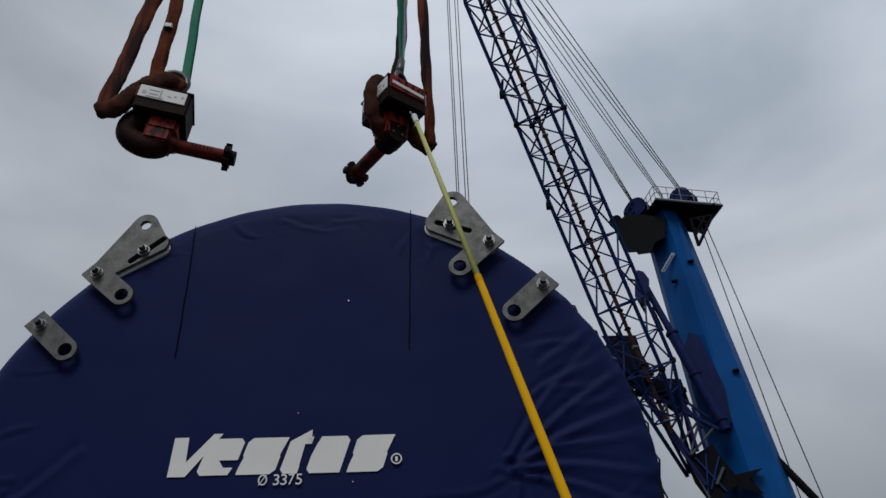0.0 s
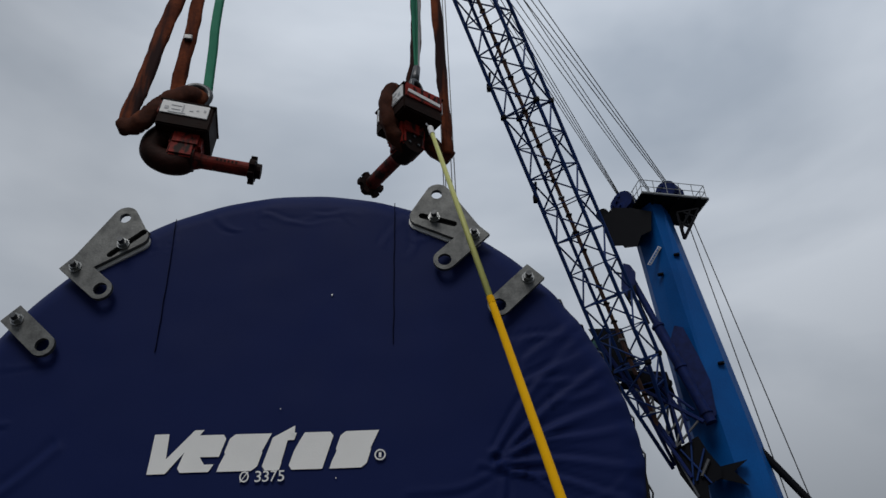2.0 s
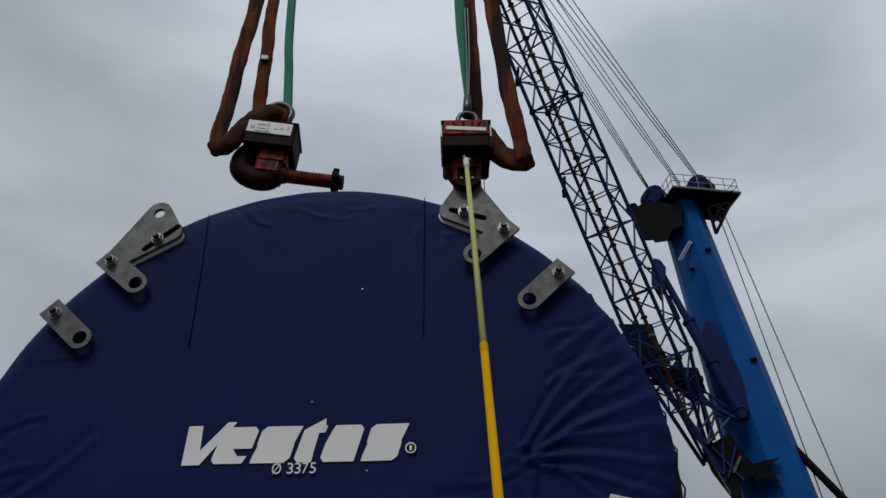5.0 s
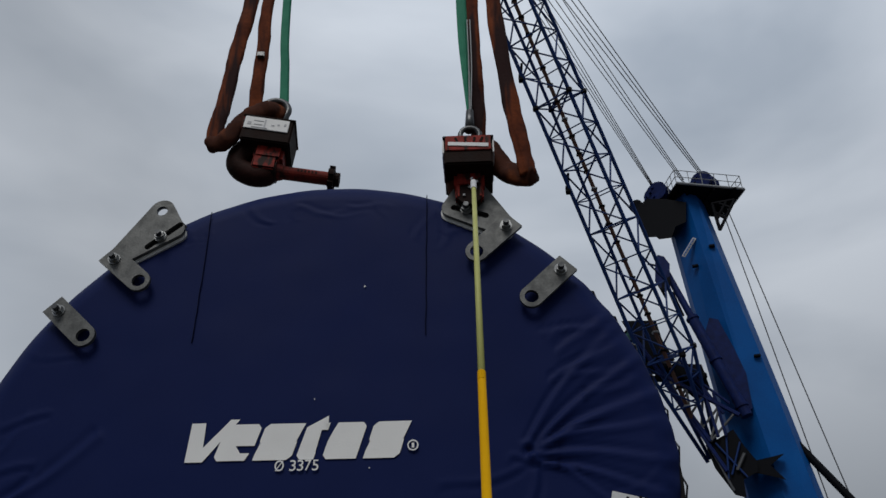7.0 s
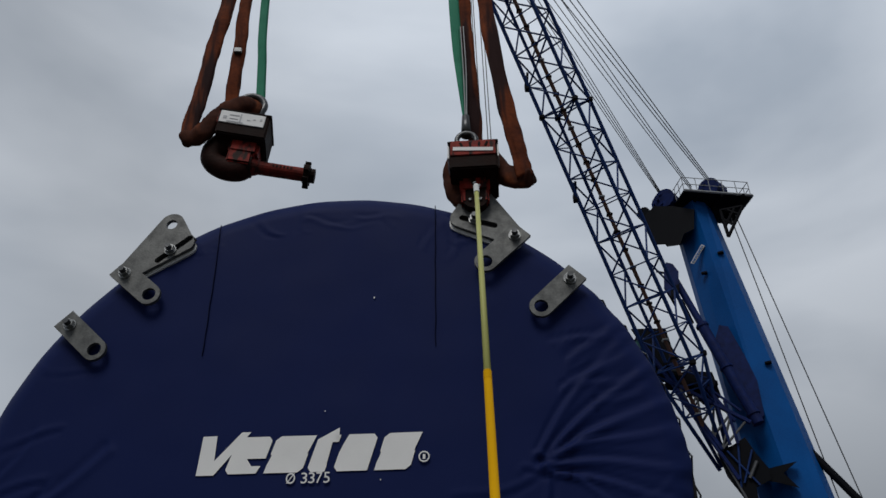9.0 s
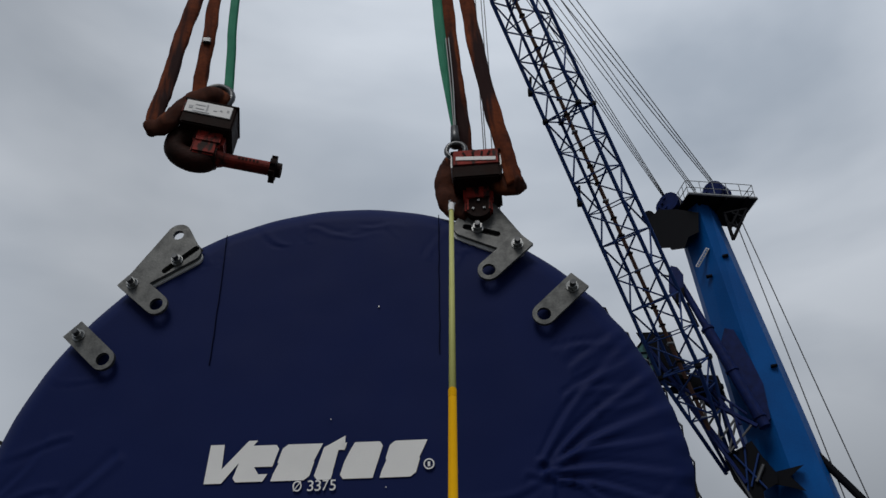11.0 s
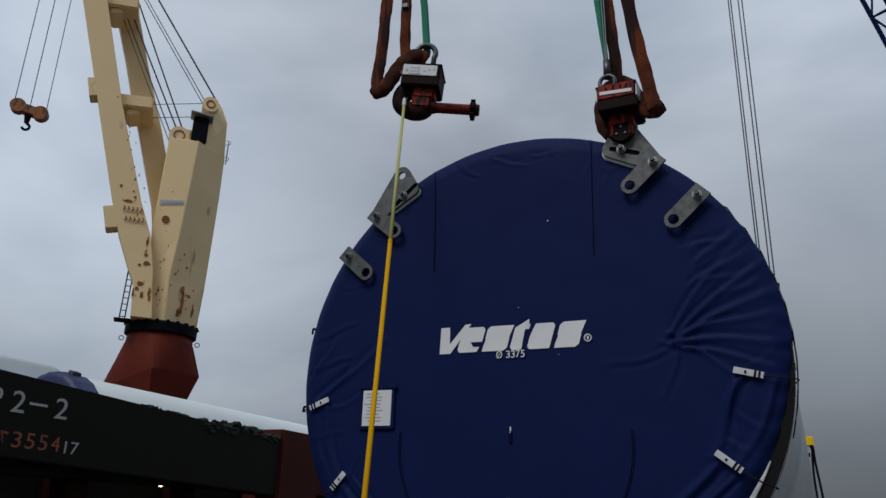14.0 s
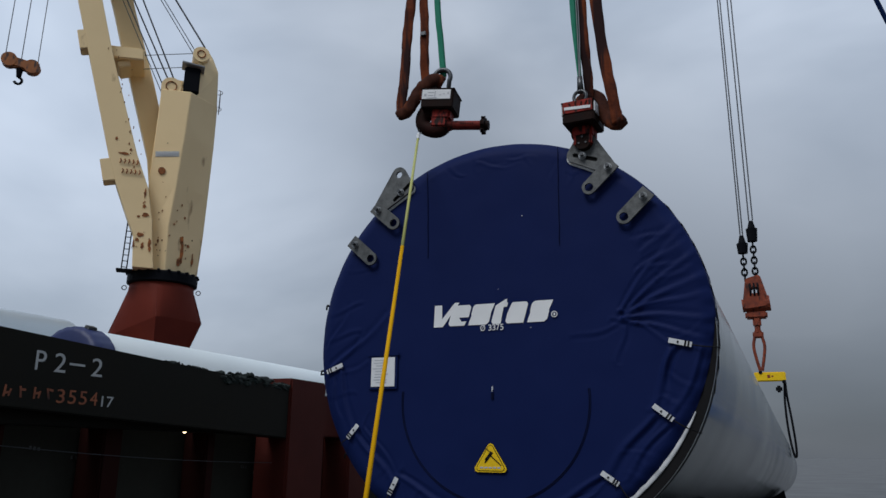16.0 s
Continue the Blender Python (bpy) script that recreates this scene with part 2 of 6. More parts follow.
def box(bm, c, s, m=None, bevel=0.0):
    r = bmesh.ops.create_cube(bm, size=1.0, matrix=Matrix.Translation(c) @ (m or Matrix()) @ Matrix.Diagonal((*s, 1)))
    if bevel:
        edges = {e for v in r["verts"] for e in v.link_edges}
        bmesh.ops.bevel(bm, geom=list(edges), offset=bevel, segments=2, affect="EDGES")
    return bm


def rod(bm, p, q, r, r2=None, n=10):
    p, q = Vector(p), Vector(q)
    d = q - p
    m = Matrix.Translation((p + q) / 2) @ d.to_track_quat("Z", "Y").to_matrix().to_4x4()
    bmesh.ops.create_cone(bm, cap_ends=True, segments=n, radius1=r, radius2=r if r2 is None else r2, depth=d.length, matrix=m)
    return bm


def sweep(bm, pts, w, t, ref=(0, 1, 0), n=12, closed=False):
    """An oval section along a line; w across, t along ref. w and t may be lists."""
    pts = [Vector(p) for p in pts]
    ref, k, rings = Vector(ref), len(pts), []
    for i, p in enumerate(pts):
        a = pts[(i - 1) % k] if closed or i else p
        b = pts[(i + 1) % k] if closed or i < k - 1 else p
        d = (b - a).normalized()
        side = d.cross(ref)
        side = side.normalized() if side.length > 1e-4 else Vector((1, 0, 0))
        up = side.cross(d).normalized()
        wi = w[i] if isinstance(w, (list, tuple)) else w
        ti = t[i] if isinstance(t, (list, tuple)) else t
        rings.append([bm.verts.new(p + side * (math.cos(2 * math.pi * j / n) * wi / 2) + up * (math.sin(2 * math.pi * j / n) * ti / 2)) for j in range(n)])
    for i in range(k if closed else k - 1):
        a, b = rings[i], rings[(i + 1) % k]
        for j in range(n):
            bm.faces.new((a[j], a[(j + 1) % n], b[(j + 1) % n], b[j]))
    if not closed:
        bm.faces.new(rings[0][::-1])
        bm.faces.new(rings[-1])
    return bm


def smooth_line(pts, per=6):
    """A rounded line through points (Catmull-Rom)."""
    p = [Vector(a) for a in pts]
    p = [p[0] * 2 - p[1], *p, p[-1] * 2 - p[-2]]
    out = []
    for i in range(1, len(p) - 2):
        for s in range(per):
            u = s / per
            a, b, c, d = p[i - 1], p[i], p[i + 1], p[i + 2]
            out.append(0.5 * ((2 * b) + (c - a) * u + (2 * a - 5 * b + 4 * c - d) * u * u + (3 * b - a - 3 * c + d) * u ** 3))
    out.append(p[-2])
    return out


def arc(c, r, a0, a1, n=20, plane="xz"):
    out = []
    for i in range(n + 1):
        a = radians(a0 + (a1 - a0) * i / n)
        u, v = r * math.cos(a), r * math.sin(a)
        out.append((c[0] + u, c[1], c[2] + v) if plane == "xz" else (c[0], c[1] + u, c[2] + v) if plane == "yz" else (c[0] + u, c[1] + v, c[2]))
    return out


def plate(bm, outline, y0, y1, holes=()):
    """A plate in the xz plane with round-ended holes cut through; outline and holes are lists of (x, z)."""
    loops = [outline, *holes]
    edges = []
    for loop in loops:
        vs = [bm.verts.new((x, y0, z)) for x, z in loop]
        edges += [bm.edges.new((vs[i], vs[(i + 1) % len(vs)])) for i in range(len(vs))]
    r = bmesh.ops.triangle_fill(bm, use_beauty=True, use_dissolve=False, edges=edges)
    faces = [g for g in r["geom"] if isinstance(g, bmesh.types.BMFace)]
    ext = bmesh.ops.extrude_face_region(bm, geom=faces)
    bmesh.ops.translate(bm, verts=[g for g in ext["geom"] if isinstance(g, bmesh.types.BMVert)], vec=(0, y1 - y0, 0))
    return bm


def circle2(c, r, n=20, a0=0.0, a1=360.0):
    m = n if a1 - a0 >= 360 else n + 1
    return [(c[0] + r * math.cos(radians(a0 + (a1 - a0) * i / n)), c[1] + r * math.sin(radians(a0 + (a1 - a0) * i / n))) for i in range(m)]


def hull2(circles, n=14):
    """The outline round several circles (x, z, r), as one convex plate."""
    pts = [p for x, z, r in circles for p in circle2((x, z), r, 28)]
    pts = sorted(set((round(a, 5), round(b, 5)) for a, b in pts))

    def half(seq):
        out = []
        for p in seq:
            while len(out) > 1 and (out[-1][0] - out[-2][0]) * (p[1] - out[-2][1]) - (out[-1][1] - out[-2][1]) * (p[0] - out[-2][0]) <= 1e-9:
                out.pop()
            out.append(p)
        return out
    lo, hi = half(pts), half(pts[::-1])
    return lo[:-1] + hi[:-1]


def letters(name, text, width, height, m, mat, parent=None, deep=0.004, label=""):
    cu = bpy.data.curves.new(name, "FONT")
    cu.body, cu.size, cu.extrude = text, 1.0, deep / height
    tmp = new(name, cu)
    me = bpy.data.meshes.new_from_object(tmp.evaluated_get(bpy.context.evaluated_depsgraph_get()))
    bpy.data.objects.remove(tmp)
    xs, ys = [v.co.x for v in me.vertices], [v.co.y for v in me.vertices]
    fit_w, fit_h = width / (max(xs) - min(xs)), height / (max(ys) - min(ys))
    me.transform(m @ Matrix.Diagonal((fit_w, fit_h, height, 1)) @ Matrix.Translation((-min(xs), -min(ys), 0)))
    me.materials.clear()
    me.materials.append(mat)
    ob = new(name, me)
    ob.parent = parent
    return tagged(ob, label)


CZ, RAD = 2.596, 1.712      # the tower's axis height and the cover's radius
FACE_X = pose(0, 0, 0, 90, 0, 0)     # writing that faces -y
SIDE = pose(0, 0, 0, 90, 0, 90)      # writing that faces +x


# ---- setting ----
def build_ground():
    bm = bmesh.new()
    bmesh.ops.create_grid(bm, x_segments=40, y_segments=40, size=2000)
    g = part("ground", bm, QUAY)
    tagged(g, "wet grey concrete quay reaching the horizon", "ground", kind="structure")


build_ground()


# ---- the tower section ----
def build_tower():
    root = thing("tower_section", "white painted steel wind tower section lying on its side", "tower section", pose(0, 0, 0))
    length = 30.0
    bm = bmesh.new()
    n = 96
    ys = [0.22, 0.3, 3.0, 3.02, 6.0, 6.02, 9, 9.02, 12, 12.02, 15, 15.02, 18, 18.02, 21, 21.02, 24, 24.02, 27, 27.02, length]
    rings = []
    for y in ys:
        r = RAD - 0.035 - 0.0115 * y + (0.004 if abs((y * 50) % 150 - 1) < 1.01 and y > 1 else 0)
        rings.append([bm.verts.new((r * math.cos(2 * math.pi * i / n), y, CZ + r * math.sin(2 * math.pi * i / n))) for i in range(n)])
    for a, b in zip(rings, rings[1:]):
        for i in range(n):
            bm.faces.new((a[i], a[(i + 1) % n], b[(i + 1) % n], b[i]))
    bm.faces.new(rings[-1])
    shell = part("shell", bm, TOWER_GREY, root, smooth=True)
    shell.data.transform(Matrix.Translation((0.01, 0.2, CZ)) @ pose(0, 0, 0, -2.4, 0, -2.1) @ Matrix.Translation((0, -0.2, -CZ)))
    bm = bmesh.new()
    ring = [(RAD - 0.16, 0.056), (RAD - 0.004, 0.056), (RAD - 0.004, 0.064), (RAD - 0.16, 0.064)]
    vs = [[bm.verts.new((r * math.cos(2 * math.pi * i / n), y, CZ + r * math.sin(2 * math.pi * i / n))) for r, y in ring] for i in range(n)]
    for i in range(n):
        for j in range(4):
            bm.faces.new((vs[i][j], vs[i][(j + 1) % 4], vs[(i + 1) % n][(j + 1) % 4], vs[(i + 1) % n][j]))
    part("rubber_face", bm, BLACK, root, "black rubber ring on the flange face")
    bm = bmesh.new()
    ring = [(RAD - 0.10, 0.065), (RAD - 0.002, 0.065), (RAD - 0.002, 0.10), (RAD - 0.10, 0.10)]
    vs = [[bm.verts.new((r * math.cos(2 * math.pi * i / n), y, CZ + r * math.sin(2 * math.pi * i / n))) for r, y in ring] for i in range(n)]
    for i in range(n):
        for j in range(4):
            bm.faces.new((vs[i][j], vs[i][(j + 1) % 4], vs[(i + 1) % n][(j + 1) % 4], vs[(i + 1) % n][j]))
    part("flange", bm, BARE, root, "bare pale steel flange edge", smooth=False)
    bm = bmesh.new()
    ring = [(RAD - 0.06, 0.10), (RAD - 0.003, 0.10), (RAD - 0.006, 0.30), (RAD - 0.06, 0.30)]
    vs = [[bm.verts.new((r * math.cos(2 * math.pi * i / n), y, CZ + r * math.sin(2 * math.pi * i / n))) for r, y in ring] for i in range(n)]
    for i in range(n):
        for j in range(4):
            bm.faces.new((vs[i][j], vs[i][(j + 1) % 4], vs[(i + 1) % n][(j + 1) % 4], vs[(i + 1) % n][j]))
    part("rubber_band", bm, BLACK, root, "black band behind the flange")


def build_stand(y, drop):
    root = thing("transport_stand", "dark steel saddle stand under the tower section", "stand", pose(0.037 * y, y, 0), "stands under the tower")
    low = CZ - drop
    bm = bmesh.new()
    plate(bm, [(-1.2, 0.0), (1.2, 0.0), *[(1.68 * math.sin(radians(a)), low - 1.69 * math.cos(radians(a))) for a in range(40, -41, -8)]], -0.15, 0.15)
    part("saddle", bm, CRANE_DARK, root)
    bm = bmesh.new()
    box(bm, (0, 0, 0.03), (2.8, 0.8, 0.06), bevel=0.01)
    part("base", bm, CRANE_DARK, root)


build_tower()
for stand_y, stand_drop in ((3.5, 0.09), (22.5, 0.66)):
    build_stand(stand_y, stand_drop)


# ---- the cover ----
FOLDS = [  # (x0, z0, x1, z1, width, height) folds of the cloth, in the cover's plane
    (1.02, 2.70, 1.66, 3.04, 0.050, 0.030), (1.05, 2.74, 1.60, 3.24, 0.045, 0.026), (1.00, 2.76, 1.52, 3.42, 0.045, 0.018),
    (1.02, 2.70, 1.70, 2.69, 0.045, 0.026), (1.05, 2.66, 1.66, 2.53, 0.040, 0.026), (1.05, 2.68, 1.40, 2.50, 0.030, 0.022),
    (1.08, 2.70, 0.92, 2.68, 0.040, 0.016), (1.04, 2.70, 0.97, 2.34, 0.045, 0.014), (1.15, 2.76, 1.68, 2.90, 0.040, 0.024),
    (1.20, 3.20, 1.50, 3.50, 0.05, 0.014), (1.15, 3.05, 1.56, 3.33, 0.045, 0.018), (1.30, 2.98, 1.66, 3.14, 0.03, 0.018),
    (1.42, 2.48, 1.20, 2.00, 0.06, 0.030), (1.36, 2.45, 1.30, 2.05, 0.05, 0.020), (1.62, 2.45, 1.36, 1.95, 0.05, 0.022),
    (1.22, 1.98, 0.85, 1.50, 0.07, 0.030), (1.32, 1.90, 0.98, 1.48, 0.05, 0.020), (0.84, 1.50, 0.3, 1.24, 0.06, 0.022),
    (0.60, 1.30, 0.86, 1.47, 0.04, 0.02), (1.0, 2.66, 0.6, 2.56, 0.05, 0.008),
    (-1.58, 2.37, -1.02, 2.84, 0.06, 0.022), (-1.56, 2.37, -1.26, 2.68, 0.035, 0.018), (-1.52, 2.33, -1.20, 2.42, 0.04, 0.014),
    (-1.50, 2.36, -1.34, 1.80, 0.06, 0.022), (-1.58, 2.28, -1.48, 1.95, 0.04, 0.018), (-1.62, 2.55, -1.40, 2.95, 0.05, 0.010),
    (-1.30, 1.82, -0.92, 1.38, 0.06, 0.024), (-1.22, 1.88, -0.90, 1.46, 0.035, 0.014), (-0.90, 1.45, -0.3, 1.20, 0.06, 0.02),
    (-0.20, 4.14, 0.05, 4.10, 0.04, 0.007), (0.10, 4.16, 0.35, 4.12, 0.04, 0.006), (-0.05, 4.10, 0.20, 4.08, 0.03, 0.005),
    (1.00, 2.71, 1.05, 2.74, 0.05, -0.02),
]


fold_rng = random.Random(4)
for _ in range(30):   # fine pleats towards the gathered edges
    fa = radians(fold_rng.choice((fold_rng.uniform(-60, 42), fold_rng.uniform(150, 250), fold_rng.uniform(60, 120))))
    f0, f1 = fold_rng.uniform(1.30, 1.52), 1.70
    fb = fa + fold_rng.uniform(-0.12, 0.12)
    FOLDS.append((f0 * math.cos(fb), CZ + f0 * math.sin(fb), f1 * math.cos(fa), CZ + f1 * math.sin(fa), fold_rng.uniform(0.025, 0.045), fold_rng.uniform(0.006, 0.014)))


def cloth_height(x, z):
    h = 0.0
    for x0, z0, x1, z1, w, a in FOLDS:
        if not (min(x0, x1) - 3 * w < x < max(x0, x1) + 3 * w and min(z0, z1) - 3 * w < z < max(z0, z1) + 3 * w):
            continue
        dx, dz = x1 - x0, z1 - z0
        ll = dx * dx + dz * dz
        u = ((x - x0) * dx + (z - z0) * dz) / ll
        uc = min(max(u, 0.0), 1.0)
        ex, ez = x - x0 - uc * dx, z - z0 - uc * dz
        bend = 0.02 * math.sin(u * 5 + x0 * 9)
        s = (-(x - x0) * dz + (z - z0) * dx) / math.sqrt(ll) + bend
        w = w * 0.42
        d2 = (s * s if 0 <= u <= 1 else ex * ex + ez * ez) / (w * w * (0.35 + 0.9 * uc))
        if d2 < 9:
            fade = 1.0 if 0 <= u <= 1 else math.exp(-((u - uc) ** 2) * ll / (w * w))
            v2 = ((s - 1.5 * w) ** 2 if 0 <= u <= 1 else ex * ex + ez * ez + 2 * w * w) / (w * w * (0.35 + 0.9 * uc))
            h += a * 0.54 * (math.exp(-d2) - 0.8 * math.exp(-min(v2, 30))) * fade * (0.55 + 0.45 * math.sin(math.pi * min(uc + 0.25, 1.0)))
    p = Vector((x * 1.3, z * 1.3, 0.3))
    h += 0.008 * noise.noise(p) + 0.0022 * noise.noise(p * 4.1)
    return h


def drawn_in(a):
    """How far the cover's edge is pulled inwards at the angle a, as a share of the radius."""
    deg = (math.degrees(a) + 180) % 360 - 180
    return 0.062 * math.sin(math.pi * (deg + 100) / 104) ** 0.8 if -100 < deg < 4 else 0.0


def build_cover():
    root = thing("tower_cover", "dark blue creased tarpaulin cover laced over the tower's end", "tarpaulin", pose(0, 0, 0))
    bm = bmesh.new()
    n, k = 480, 130
    rings = []
    hs = []
    for i in range(1, k + 1):
        r = RAD * (i / k) ** 0.8
        row = []
        for j in range(n):
            a = 2 * math.pi * j / n
            rr = r * (1 - drawn_in(a) * max(0.0, (r / RAD - 0.75) / 0.25))
            x, z = rr * math.cos(a), rr * math.sin(a)
            edge = max(0.0, (r / RAD - 0.93) / 0.07)
            rip = 0.006 * edge * math.sin(a * 61 + 3 * math.sin(a * 7)) if -2.4 < math.atan2(z, x) < 0.75 else 0.0015 * edge * math.sin(a * 37)
            row.append(bm.verts.new((x, 0.0 + 0.05 * edge ** 2 - cloth_height(x, z + CZ) * (1 - 0.5 * edge) + rip, z + CZ)))
        rings.append(row)
    # the skirt turns over the flange and is gathered behind it; it is pulled up low on the +x side
    for s, (y, dr) in enumerate(((0.075, 0.006), (0.13, 0.010), (0.20, 0.006), (0.26, -0.010))):
        row = []
        for j in range(n):
            a = 2 * math.pi * j / n
            pull = drawn_in(a)
            lift = 1.0 - 0.9 * min(1.0, pull / 0.02)
            yy = 0.05 + (y - 0.05) * lift
            full = RAD * (1 - pull)
            ripple = (0.010 * math.sin(a * 53 + 2 * math.sin(a * 9)) + 0.006 * math.sin(a * 29)) * s / 3
            ripple *= lift
            row.append(bm.verts.new(((full + dr * lift + ripple) * math.cos(a), yy, CZ + (full + dr * lift + ripple) * math.sin(a))))
        rings.append(row)
    mid = bm.verts.new((0, -cloth_height(0, CZ), CZ))
    for j in range(n):
        bm.faces.new((mid, rings[0][j], rings[0][(j + 1) % n]))
    for a, b in zip(rings, rings[1:]):
        for j in range(n):
            bm.faces.new((a[j], a[(j + 1) % n], b[(j + 1) % n], b[j]))
    part("cloth", bm, TARP, root, smooth=True)

    bm = bmesh.new()
    hem = []
    for d in range(-92, -20, 2):
        q = RAD * (1 - drawn_in(radians(d))) + 0.008
        hem.append((q * math.cos(radians(d)), 0.045 + 0.004 * math.sin(d), CZ + q * math.sin(radians(d))))
    sweep(bm, hem, [0.034 * math.sin(math.pi * min(1.0, (i + 1) / 14, (36 - i) / 9)  / 2) + 0.004 for i in range(len(hem))], 0.014, n=8)
    part("white_hem", bm, TAG, root, "white hem of the cover")

    # sewn seams
    for pts in (((-0.675, 4.13), (-0.662, 3.75), (-0.655, 3.32)), ((0.54, 4.20), (0.537, 3.75), (0.536, 3.33))):
        bm = bmesh.new()
        line = smooth_line([(x, -0.006 - cloth_height(x, z), z) for x, z in pts], 10)
        line = [p + Vector((0.004 * noise.noise(p * 9), 0, 0)) for p in line]
        sweep(bm, line, 0.005, 0.009, n=6)
        part("seam", bm, SEAM, root)
    for off in (0.0, 0.012):
        bm = bmesh.new()
        line = [(x, -0.003 - cloth_height(x, z), z) for x, z in [(-0.06 + (0.80 + off) * math.sin(radians(a)), 2.08 - (0.80 + off) * math.cos(radians(a))) for a in range(-96, 97, 4)]]
        sweep(bm, line, 0.007, 0.006, n=6)
        part("seam", bm, SEAM, root)
    # the white mark: six plain slanted shapes
    def shape(pts, name="logo_shape"):
        bm = bmesh.new()
        lo = [bm.verts.new((x, 0, z)) for x, z in pts]
        bm.faces.new(lo)
        bmesh.ops.triangulate(bm, faces=bm.faces[:])
        bmesh.ops.subdivide_edges(bm, edges=bm.edges[:], cuts=3, use_grid_fill=True)
        for v in bm.verts:
            v.co.y = -0.006 - cloth_height(v.co.x, v.co.z)
        part(name, bm, PRINT, root, "white printed mark" if name == "logo_shape" else "")
    z0, z1 = 2.705, 2.880
    sl = 0.05
    shape([(-0.578, 2.890), (-0.510, 2.890), (-0.508, 2.770), (-0.392, 2.905), (-0.348, 2.905), (-0.502, z0 - 0.004), (-0.585, z0 - 0.004)])
    def slab(x, w, kind):
        """A slanted block with one or two slots."""
        t = (z1 - z0) / 5
        zs = [z0 + t * i for i in range(6)]
        def px(u, z):
            return x + u + (z - z0) / (z1 - z0) * sl
        e = 0.02
        if kind == "open_right":
            pts = [(px(e, z0), z0), (px(w - 0.02, z0), z0), (px(w - 0.01, zs[1]), zs[1]), (px(0.06, zs[1]), zs[1]), (px(0.06, zs[2]), zs[2]), (px(w, zs[2]), zs[2]), (px(w, z1 - e), z1 - e), (px(w - e, z1), z1), (px(e, z1), z1), (px(0, z1 - e), z1 - e), (px(0, z0 + e), z0 + e)]
        elif kind == "snake":
            pts = [(px(0, z0), z0), (px(w - e, z0), z0), (px(w, z0 + e), z0 + e), (px(w, zs[3] - e), zs[3] - e), (px(w - e, zs[3]), zs[3]), (px(0.07, zs[3]), zs[3]), (px(0.07, zs[4]), zs[4]), (px(w, zs[4]), zs[4]), (px(w + 0.01, z1), z1), (px(e, z1), z1), (px(0, z1 - e), z1 - e), (px(0, zs[2] + e), zs[2] + e), (px(e, zs[2]), zs[2]), (px(w - 0.07, zs[2]), zs[2]), (px(w - 0.07, zs[1]), zs[1]), (px(0, zs[1]), zs[1])]
        elif kind == "tall":
            pts = [(px(e, z0), z0), (px(w - 0.02, z0), z0), (px(w - 0.02, zs[1]), zs[1]), (px(0.075, zs[1]), zs[1]), (px(0.075, zs[4]), zs[4]), (px(w, zs[4]), zs[4]), (px(w, z1), z1), (px(w - 0.035, z1), z1), (px(w - 0.02, z1 + 0.035), z1 + 0.035), (px(0.0, z1 - 0.02), z1 - 0.02), (px(0, z0 + e), z0 + e)]
        else:
            pts = [(px(e, z0), z0), (px(w, z0), z0), (px(w, z1 - e), z1 - e), (px(w - e, z1), z1), (px(0.02, z1), z1), (px(0.01, zs[4]), zs[4]), (px(w - 0.07, zs[4]), zs[4]), (px(w - 0.07, zs[3]), zs[3]), (px(e, zs[3]), zs[3]), (px(0, zs[3] - e), zs[3] - e), (px(0, z0 + e), z0 + e)]
        shape(pts)
    slab(-0.455, 0.170, "open_right")
    slab(-0.268, 0.178, "snake")
    slab(-0.068, 0.105, "tall")
    slab(0.055, 0.160, "open_left")
    slab(0.248, 0.165, "snake")
    bm = bmesh.new()
    plate(bm, circle2((0.480, 2.760), 0.026), -0.012 - cloth_height(0.48, 2.76), -0.006 - cloth_height(0.48, 2.76), [circle2((0.480, 2.760), 0.020)])
    box(bm, (0.480, -0.009 - cloth_height(0.48, 2.76), 2.760), (0.012, 0.004, 0.022))
    part("mark_ring", bm, PRINT, root)
    for char, x, w in (("Ø", -0.158, 0.042), ("3", -0.088, 0.028), ("3", -0.053, 0.028), ("7", -0.018, 0.028), ("5", 0.017, 0.028)):
        letters("number", char, w, 0.050, Matrix.Translation((x, -0.010 - cloth_height(-0.06, 2.67), 2.652)) @ FACE_X, PRINT, root, 0.002, "white printed number")

    # document pouch
    y = -0.012 - cloth_height(-1.05, 2.33)
    bm = bmesh.new()
    box(bm, (-1.052, y, 2.34), (0.275, 0.010, 0.31), bevel=0.004)
    box(bm, (-1.052, y - 0.008, 2.487), (0.305, 0.010, 0.035), bevel=0.004)
    pouch = part("document_pouch", bm, TARP, root, "blue pouch with a printed sheet")
    bm = bmesh.new()
    box(bm, (-1.052, y - 0.008, 2.333), (0.228, 0.006, 0.252), bevel=0.002)
    part("paper_sheet", bm, PAPER, pouch, "white printed paper sheet")
    for i in range(9):
        bm = bmesh.new()
        box(bm, (-1.085 + 0.01 * (i % 3), y - 0.0125, 2.435 - i * 0.024), (0.10 + 0.03 * (i % 2), 0.002, 0.006))
        part("print_line", bm, INK, pouch)

    # warning triangle
    y = -0.012 - cloth_height(-0.066, 1.62)
    bm = bmesh.new()
    plate(bm, hull2([(-0.066, 1.712, 0.030), (-0.172, 1.545, 0.030), (0.040, 1.545, 0.030)]), y, y - 0.006)
    tri = part("warning_sign", bm, BLACK, root, "yellow triangular warning sign with a black border")
    bm = bmesh.new()
    plate(bm, hull2([(-0.066, 1.712, 0.028), (-0.172, 1.545, 0.028), (0.040, 1.545, 0.028)]), y - 0.006, y - 0.008, )
    part("yellow_edge", bm, YELLOW, tri)
    bm = bmesh.new()
